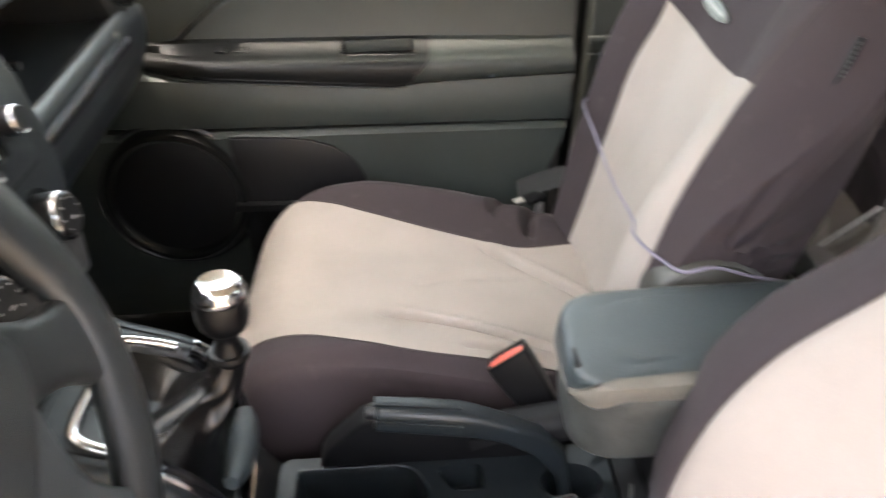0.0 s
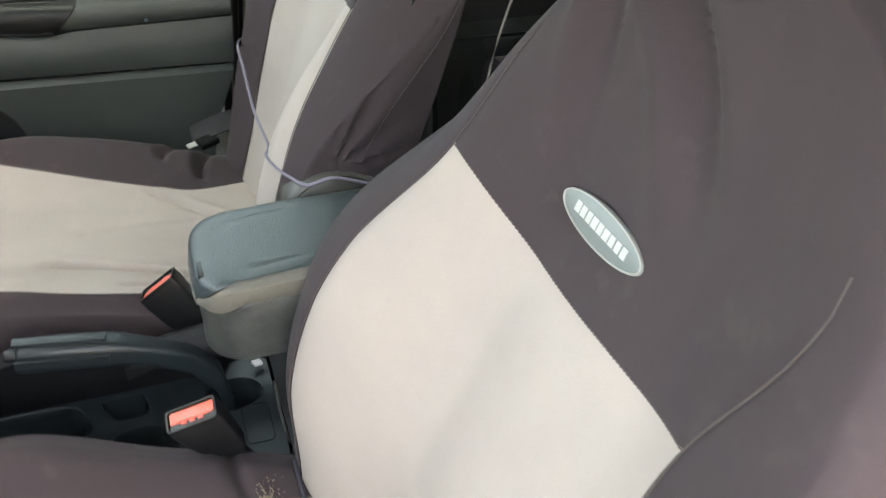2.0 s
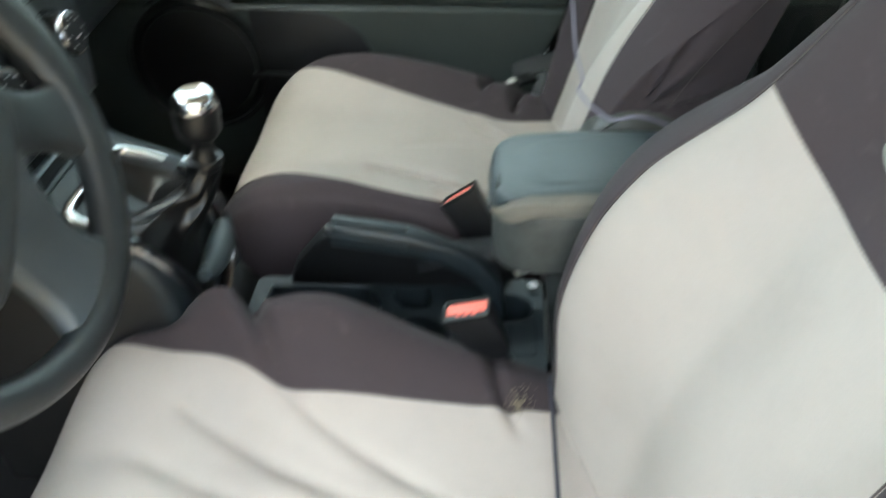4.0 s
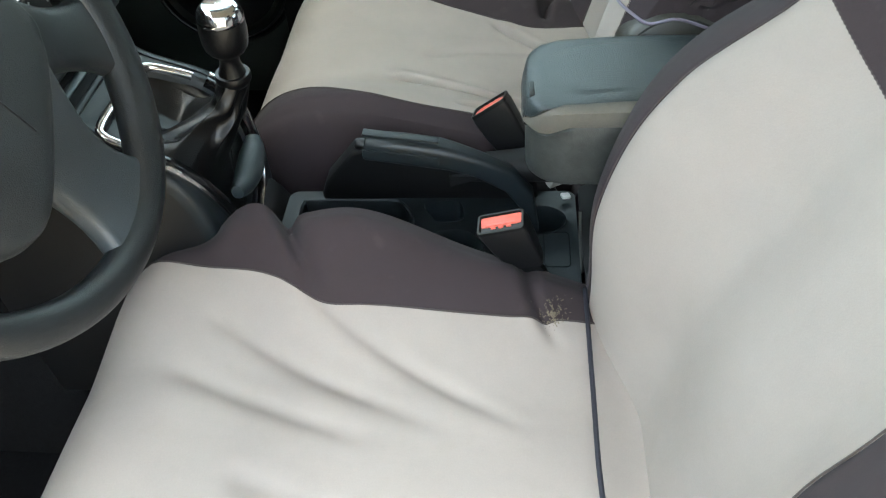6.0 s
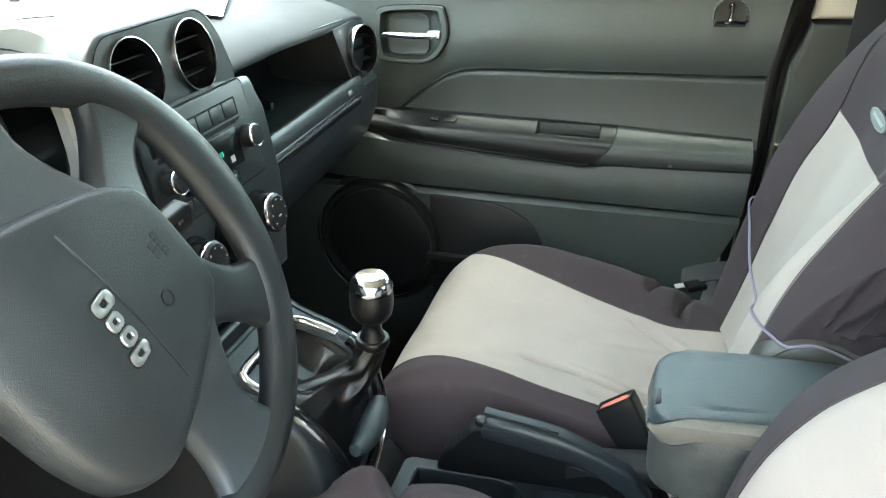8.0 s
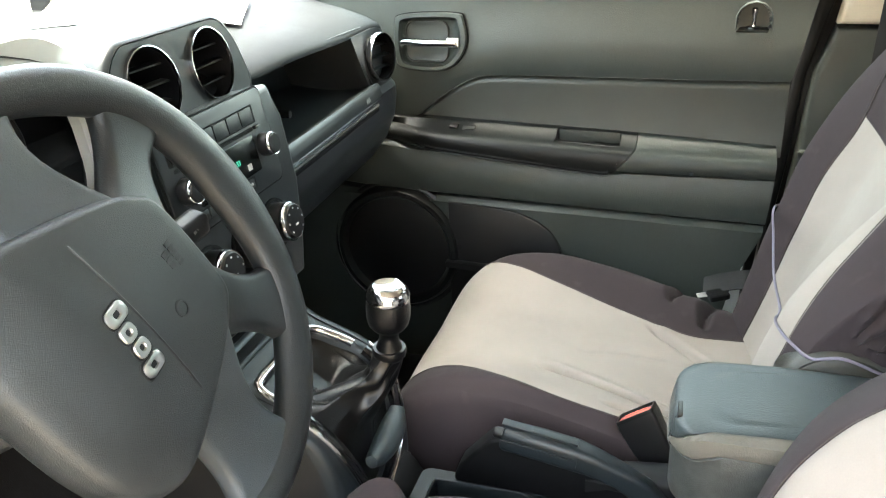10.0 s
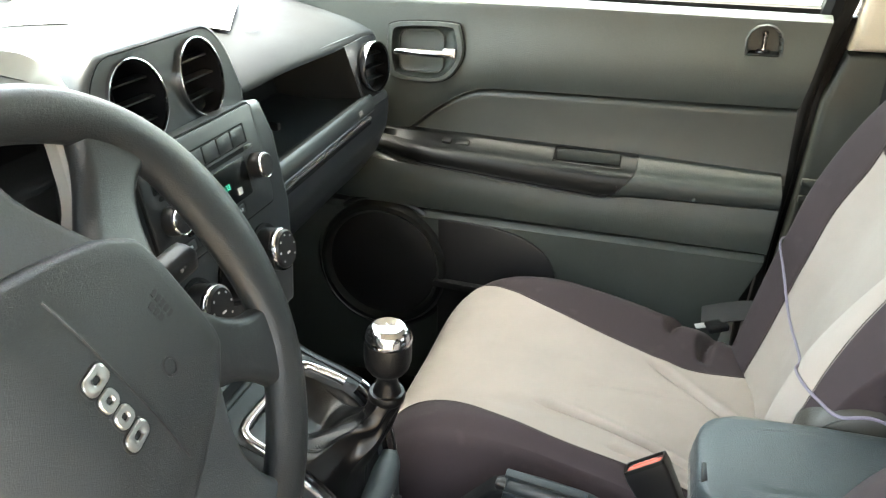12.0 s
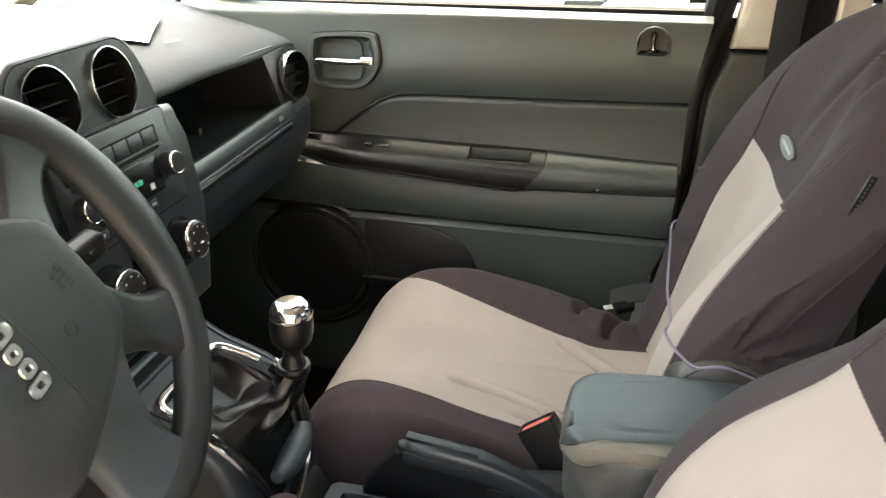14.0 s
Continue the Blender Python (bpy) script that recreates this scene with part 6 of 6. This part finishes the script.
    size, flat_ = (1.0, 1.0) if side < 0 else (0.82, 0.68)
    oval = [(0.0462 * size * math.cos(a), 0.0138 * flat_ * math.sin(a)) for a in np.linspace(0, 2 * math.pi, 40, endpoint=False)]
    bd = part("badge", prism(oval, m, 0.003, 0.001), BADGE, back, "grey oval rubber badge")
    part("badge_rim", ring_band(oval, [(p[0] * 0.955, p[1] * 0.89) for p in oval], m @ pose(0, 0, 0.0005), 0.0034), SILVERTRIM, bd)
    for i in range(9):
        part("badge_bar", bars([(0.0052, 0.0050, 0.0048, 0.0058, 0.0050, 0.0058, 0.0050, 0.0048, 0.0050)[i] * size], m @ pose((-0.0272 + 0.0068 * i) * size, 0, 0.003), 0.0074 * flat_ * size, 0), BADGEINK, bd)
    # head restraint, gathered at its neck
    hr = []
    for z, w_, d_, x in ((1.262, 0.05, 0.05, 0.63), (1.295, 0.065, 0.06, 0.635), (1.335, 0.115, 0.09, 0.640), (1.40, 0.132, 0.105, 0.638), (1.46, 0.128, 0.10, 0.648), (1.49, 0.105, 0.08, 0.655), (1.50, 0.06, 0.04, 0.658)):
        hr.append([(x + p[0], cy + p[1], z) for p in rounded(d_, 2 * w_, d_ * 0.42, 6)])
    part("head_restraint", loft(hr), PLUM, st)

    # --- cushion ---
    if side > 0:
        seam_in = [(-0.2, 0.115), (-0.05, 0.120), (0.0, 0.138), (0.05, 0.175), (0.10, 0.194), (0.15, 0.198), (0.20, 0.197), (0.30, 0.193), (0.45, 0.188)]
        seam_out = [(-0.2, 0.205), (-0.05, 0.205), (0.0, 0.172), (0.05, 0.150), (0.10, 0.135), (0.15, 0.125), (0.20, 0.116), (0.25, 0.109), (0.30, 0.102), (0.35, 0.116), (0.40, 0.133), (0.45, 0.142)]
    else:
        seam_in = [(-0.2, 0.200), (-0.10, 0.198), (-0.05, 0.173), (0.0, 0.168), (0.05, 0.153), (0.09, 0.133), (0.15, 0.137), (0.20, 0.140), (0.25, 0.144), (0.30, 0.151), (0.35, 0.162), (0.45, 0.17)]
        seam_out = [(-0.2, 0.17), (0.45, 0.17)]
    ceny = 0.335 * side
    x1 = 0.455

    def cushion_ring(x):
        t = max(0.0, min(1.0, (x - front) / (0.140 if side > 0 else 0.115)))
        rise = math.sqrt(max(0.0, 1 - (1 - t) ** 2.2))
        zc = soft([(-0.2, 0.748), (-0.06, 0.757), (0.05, 0.757), (0.18, 0.742), (0.30, 0.722), (0.45, 0.700)], x)
        bol = soft([(-0.2, 0.022), (-0.03, 0.034), (0.10, 0.052), (0.25, 0.036), (0.40, 0.005)], x) * (1.35 if side < 0 else 1.0)
        w_ = 0.236 + 0.006 * math.sin(3 * (x + 0.1)) - 0.030 * (1 - t) ** 2
        low = 0.60
        si, so = soft(seam_in, x), soft(seam_out, x)
        ys = list(np.linspace(-0.93 * w_, -si, 10, endpoint=False)) + list(np.linspace(-si, so, 140, endpoint=False)) + list(np.linspace(so, 0.93 * w_, 11))

        def top(y):
            q = abs(y)
            z = zc + bol * sstep(0.06, 0.205, q) - 0.012 * sstep(0.80, 0.93, q / w_)
            z += crease(x, y)
            if side < 0 and y < 0:
                z += 0.028 * math.exp(-((x - 0.125) / 0.085) ** 2) * sstep(0.13, 0.19, q) + 0.034 * math.exp(-((x - 0.005) / 0.035) ** 2) * sstep(0.17, 0.225, q)
            return low + (z - low) * max(0.08, rise)

        ring = [(y, top(y)) for y in ys]
        edge = top(0.93 * w_)
        down = []
        for k in range(1, 11):
            a = k / 10
            down.append((w_ * (0.93 + 0.07 * math.sin(min(1, a * 2.2) * math.pi / 2) - 0.05 * a ** 2), edge - (edge - low) * (a ** 1.25)))
        ring += down
        ring += [(-y, z) for y, z in down[::-1]]
        if x <= front + 1e-6:
            ring = [(y, z) for y, z in ring]
        return [(x - 0.028 * rise * (1 - (y / 0.25) ** 2) * (1 - t) ** 0.5, ceny + side * y, z) for y, z in ring]

    def crease(x, y):
        c = 0.0
        for (ax, ay, bx, by, depth, wide) in marks:
            d = Vector((bx - ax, by - ay))
            p = Vector((x - ax, y - ay))
            t = p.dot(d) / d.length_squared
            if -0.1 < t < 1.1:
                off = (p.x * d.y - p.y * d.x) / d.length + 0.006 * math.sin(4 * t)
                c -= depth * math.exp(-(off / wide) ** 2) * sstep(0, 0.12, t) * sstep(1.05, 0.60, t)
                c += 0.25 * depth * math.exp(-((off + 2.2 * wide) / (1.6 * wide)) ** 2) * sstep(0, 0.12, t) * sstep(1.05, 0.60, t)
        return c + 0.002 * noise.noise(Vector((x * 11, y * 9, side * 3.0)))

    xs = [front + 0.14 * (k / 16) ** 1.7 for k in range(17)] + list(np.linspace(front + 0.145, x1, 110))
    crings = [cushion_ring(x) for x in xs]
    n = len(crings[0])
    light, deep = bmesh.new(), bmesh.new()
    for bm_, want in ((light, True), (deep, False)):
        made = {}

        def vert2(j, i):
            if (j, i) not in made:
                made[j, i] = bm_.verts.new(crings[j][i])
            return made[j, i]

        for j in range(len(crings) - 1):
            for i in range(n):
                k = (i + 1) % n
                is_light = 10 <= i < 150
                if is_light == want:
                    bm_.faces.new((vert2(j, i), vert2(j, k), vert2(j + 1, k), vert2(j + 1, i)))
        if want:
            bm_.faces.new([vert2(0, i) for i in range(10, 151)])
        bmesh.ops.recalc_face_normals(bm_, faces=bm_.faces[:])
    cush = part("seat_cushion", deep, PLUM, st, "plum-brown side bolsters", angle=60)
    part("seat_panel", light, CREAM, cush, "cream seat panel", angle=60)
    for s in (0, 1):
        part("seam", tube([Vector(crings[j][10 + 140 * s]) + Vector((0, 0, 0.0006)) for j in range(6, len(crings))], 0.0011, 5), SEAM, cush)
    # frame and runners under the cushion
    part("seat_base", box_between((front + 0.06, ceny - 0.19, 0.50), (0.50, ceny + 0.19, 0.612), 0.02), DARK, st)
    for s in (-1, 1):
        part("runner", box_between((front + 0.04, ceny + s * 0.17 - 0.02, 0.44), (0.52, ceny + s * 0.17 + 0.02, 0.50), 0.006), DARK, st)
    # recliner cover at the foot of the backrest, towards the console
    if side < 0:
        return st
    rc = loft([[(0.449 + 0.062 * g * math.cos(q), y, 0.891 + 0.057 * g * math.sin(q)) for q in np.linspace(0, 2 * math.pi, 48, endpoint=False)]
               for y, g in ((0.100, 1.0), (0.072, 1.0), (0.064, 0.985), (0.059, 0.95), (0.057, 0.90), (0.058, 0.86), (0.056, 0.80), (0.052, 0.5), (0.051, 0.05))])
    part("recliner_cover", rc, RECL, st, "taupe plastic recliner cover")
    return st


passenger = seat(1, -0.108, "passenger seat in a cream and plum-brown stretch cover", [(0.092, -0.066, 0.36, -0.150, 0.014, 0.0062), (0.20, -0.165, 0.34, -0.178, 0.007, 0.007), (0.14, -0.005, 0.34, 0.05, 0.004, 0.010), (0.24, 0.105, 0.43, -0.04, 0.012, 0.006), (0.27, 0.165, 0.30, 0.235, 0.014, 0.007), (0.325, 0.130, 0.345, 0.235, 0.018, 0.008)])
driver = seat(-1, -0.165, "driver's seat in a cream and plum-brown stretch cover", [(0.05, -0.165, 0.30, -0.03, 0.0058, 0.0085), (-0.03, -0.135, 0.22, -0.02, 0.0055, 0.009), (-0.06, -0.085, 0.16, 0.00, 0.0045, 0.010), (0.02, 0.03, 0.30, 0.10, 0.004, 0.012), (-0.05, 0.11, 0.16, 0.13, 0.004, 0.012), (0.036, -0.255, 0.090, -0.137, 0.022, 0.009), (0.29, -0.24, 0.32, -0.12, 0.010, 0.008)])

# care label on the inner flank of the passenger backrest
lab = frame_of((0.5560, 0.1040, 1.124), (0.90, 0.25, -0.34), (0.30, 0.06, 0.95))
tag = tagged(part("care_label", prism(rounded(0.008, 0.046, 0.001, 2), lab @ pose(0, 0, 0.0), 0.0016, 0.0003), DARK), "small black cloth label sewn into the seat seam", "label")
for i in range(9):
    part("label_bar", bars([0.0026], lab @ pose(0, -0.018 + 0.0045 * i, 0.0016) @ pose(0, 0, 0, 0, 0, 90), 0.0020, 0), DIMPRINT, tag)


def passenger_cord():
    """Elastic strap of the passenger cover: slack across the front, round the inner flank."""
    cy = 0.318

    def at(y, z, lift):
        return (back_front(y, z) - lift, cy + y, z)

    pts = [(0.53, cy + 0.246, 0.93), (0.46, cy + 0.246, 0.920), (0.420, cy + 0.232, 0.914), (0.408, cy + 0.205, 0.913), (0.402, cy + 0.10, 0.920), (0.394, cy - 0.05, 0.927), at(-0.150, 0.932, 0.003), at(-0.180, 0.934, 0.003), at(-0.210, 0.935, 0.003), at(-0.236, 0.936, 0.003), (at(-0.250, 0.937, 0)[0] + 0.004, cy - 0.262, 0.938), (0.444, cy - 0.269, 0.946), (0.482, cy - 0.268, 0.933), (0.524, cy - 0.266, 0.921)]
    c = thing("elastic_strap", "lilac elastic strap slung across the passenger seat", "strap")
    part("strap", tube(smooth_line(pts, 8), 0.0017, 8), CORD, c)
    return c


passenger_cord()

# the driver's cover strap, hanging at the foot of the backrest
ds = thing("elastic_strap", "navy elastic strap at the foot of the driver's seat", "strap")
cyd = -0.318
pts = [(0.352, -0.135, 0.742), (0.353, -0.18, 0.735), (0.353, -0.26, 0.733), (0.353, -0.36, 0.735), (0.36, -0.46, 0.742), (0.38, -0.55, 0.75)]
part("strap", tube(smooth_line(pts, 8), 0.0024, 8), DKCORD, ds)

# clear pouch behind the passenger seat
pouch = thing("seat_back_pouch", "clear vinyl pouch hung behind the passenger seat", "pouch")
pl = part("sheet", slab(lambda u, v: (0.596 + 0.110 * v + 0.030 * math.sin(math.pi * u) * (1 - v) + 0.006 * math.sin(9 * v), 0.115 - 0.012 * v + 0.38 * u, 0.80 + 0.48 * v), 10, 14, (0.0012, 0, 0)), PLASTIC, pouch)
pl.visible_shadow = False
edge = [(0.596 + 0.110 * v + 0.006 * math.sin(9 * v), 0.115 - 0.012 * v, 0.80 + 0.48 * v) for v in np.linspace(0, 1, 16)]
part("binding", tube(edge, 0.0014, 6), SILVERTRIM, pouch)
part("bottom_binding", tube([(0.600 + 0.020 * math.sin(math.pi * u), 0.095 + 0.40 * u, 0.80) for u in np.linspace(0, 1, 10)], 0.0014, 6), SILVERTRIM, pouch)
# thin white line that paints the glint along the vinyl's fold
part("fold_glint", tube([(0.630, 0.205, 0.860), (0.630, 0.114, 0.964)], 0.0015, 6), PAPER, pouch)

# passenger's outboard belt fitting, lying on the seat edge
fit_ = thing("belt_anchor", "black belt tongue and webbing beside the passenger seat", "belt anchor")
part("tongue", rbox((0.034, 0.024, 0.012), pose(0.346, 0.574, 0.735, 8, -6, 25), 0.004, 3), GRILLE, fit_)
part("tongue_plate", rbox((0.020, 0.011, 0.002), pose(0.322, 0.572, 0.733, 14, -6, 20), 0.0008), SILVERTRIM, fit_, "bright steel tongue")
part("webbing", slab(lambda u, v: (0.322 + 0.13 * v, 0.574 + 0.046 * u + 0.010 * v, 0.722 + 0.030 * math.sin(math.pi * min(1, 0.10 + 0.55 * v)) + 0.012 * u), 4, 14, (0, 0, -0.0015)), WEB, fit_, "grey ribbed webbing")

# crumbs in the corner of the driver's cushion
rng = random.Random(5)
bm = bmesh.new()
for _ in range(190):
    a, r = rng.uniform(0, 6.28), abs(rng.gauss(0, 0.0065))
    x, y = 0.318 + r * math.cos(a) * 1.2, -0.180 + r * math.sin(a) * 1.6
    q = rng.uniform(0.0003, 0.0010)
    rbox((q, q * rng.uniform(0.6, 4.0), q * 0.7), pose(x, y, 0.750 + 0.22 * (y + 0.172) + rng.uniform(0, 0.004), rng.uniform(0, 90), rng.uniform(0, 90), rng.uniform(0, 180)), 0, bm=bm)
tagged(part("crumbs", bm, DEBRIS, None, smooth=False), "dry crumbs scattered in the seat corner", "crumbs", kind="stuff")
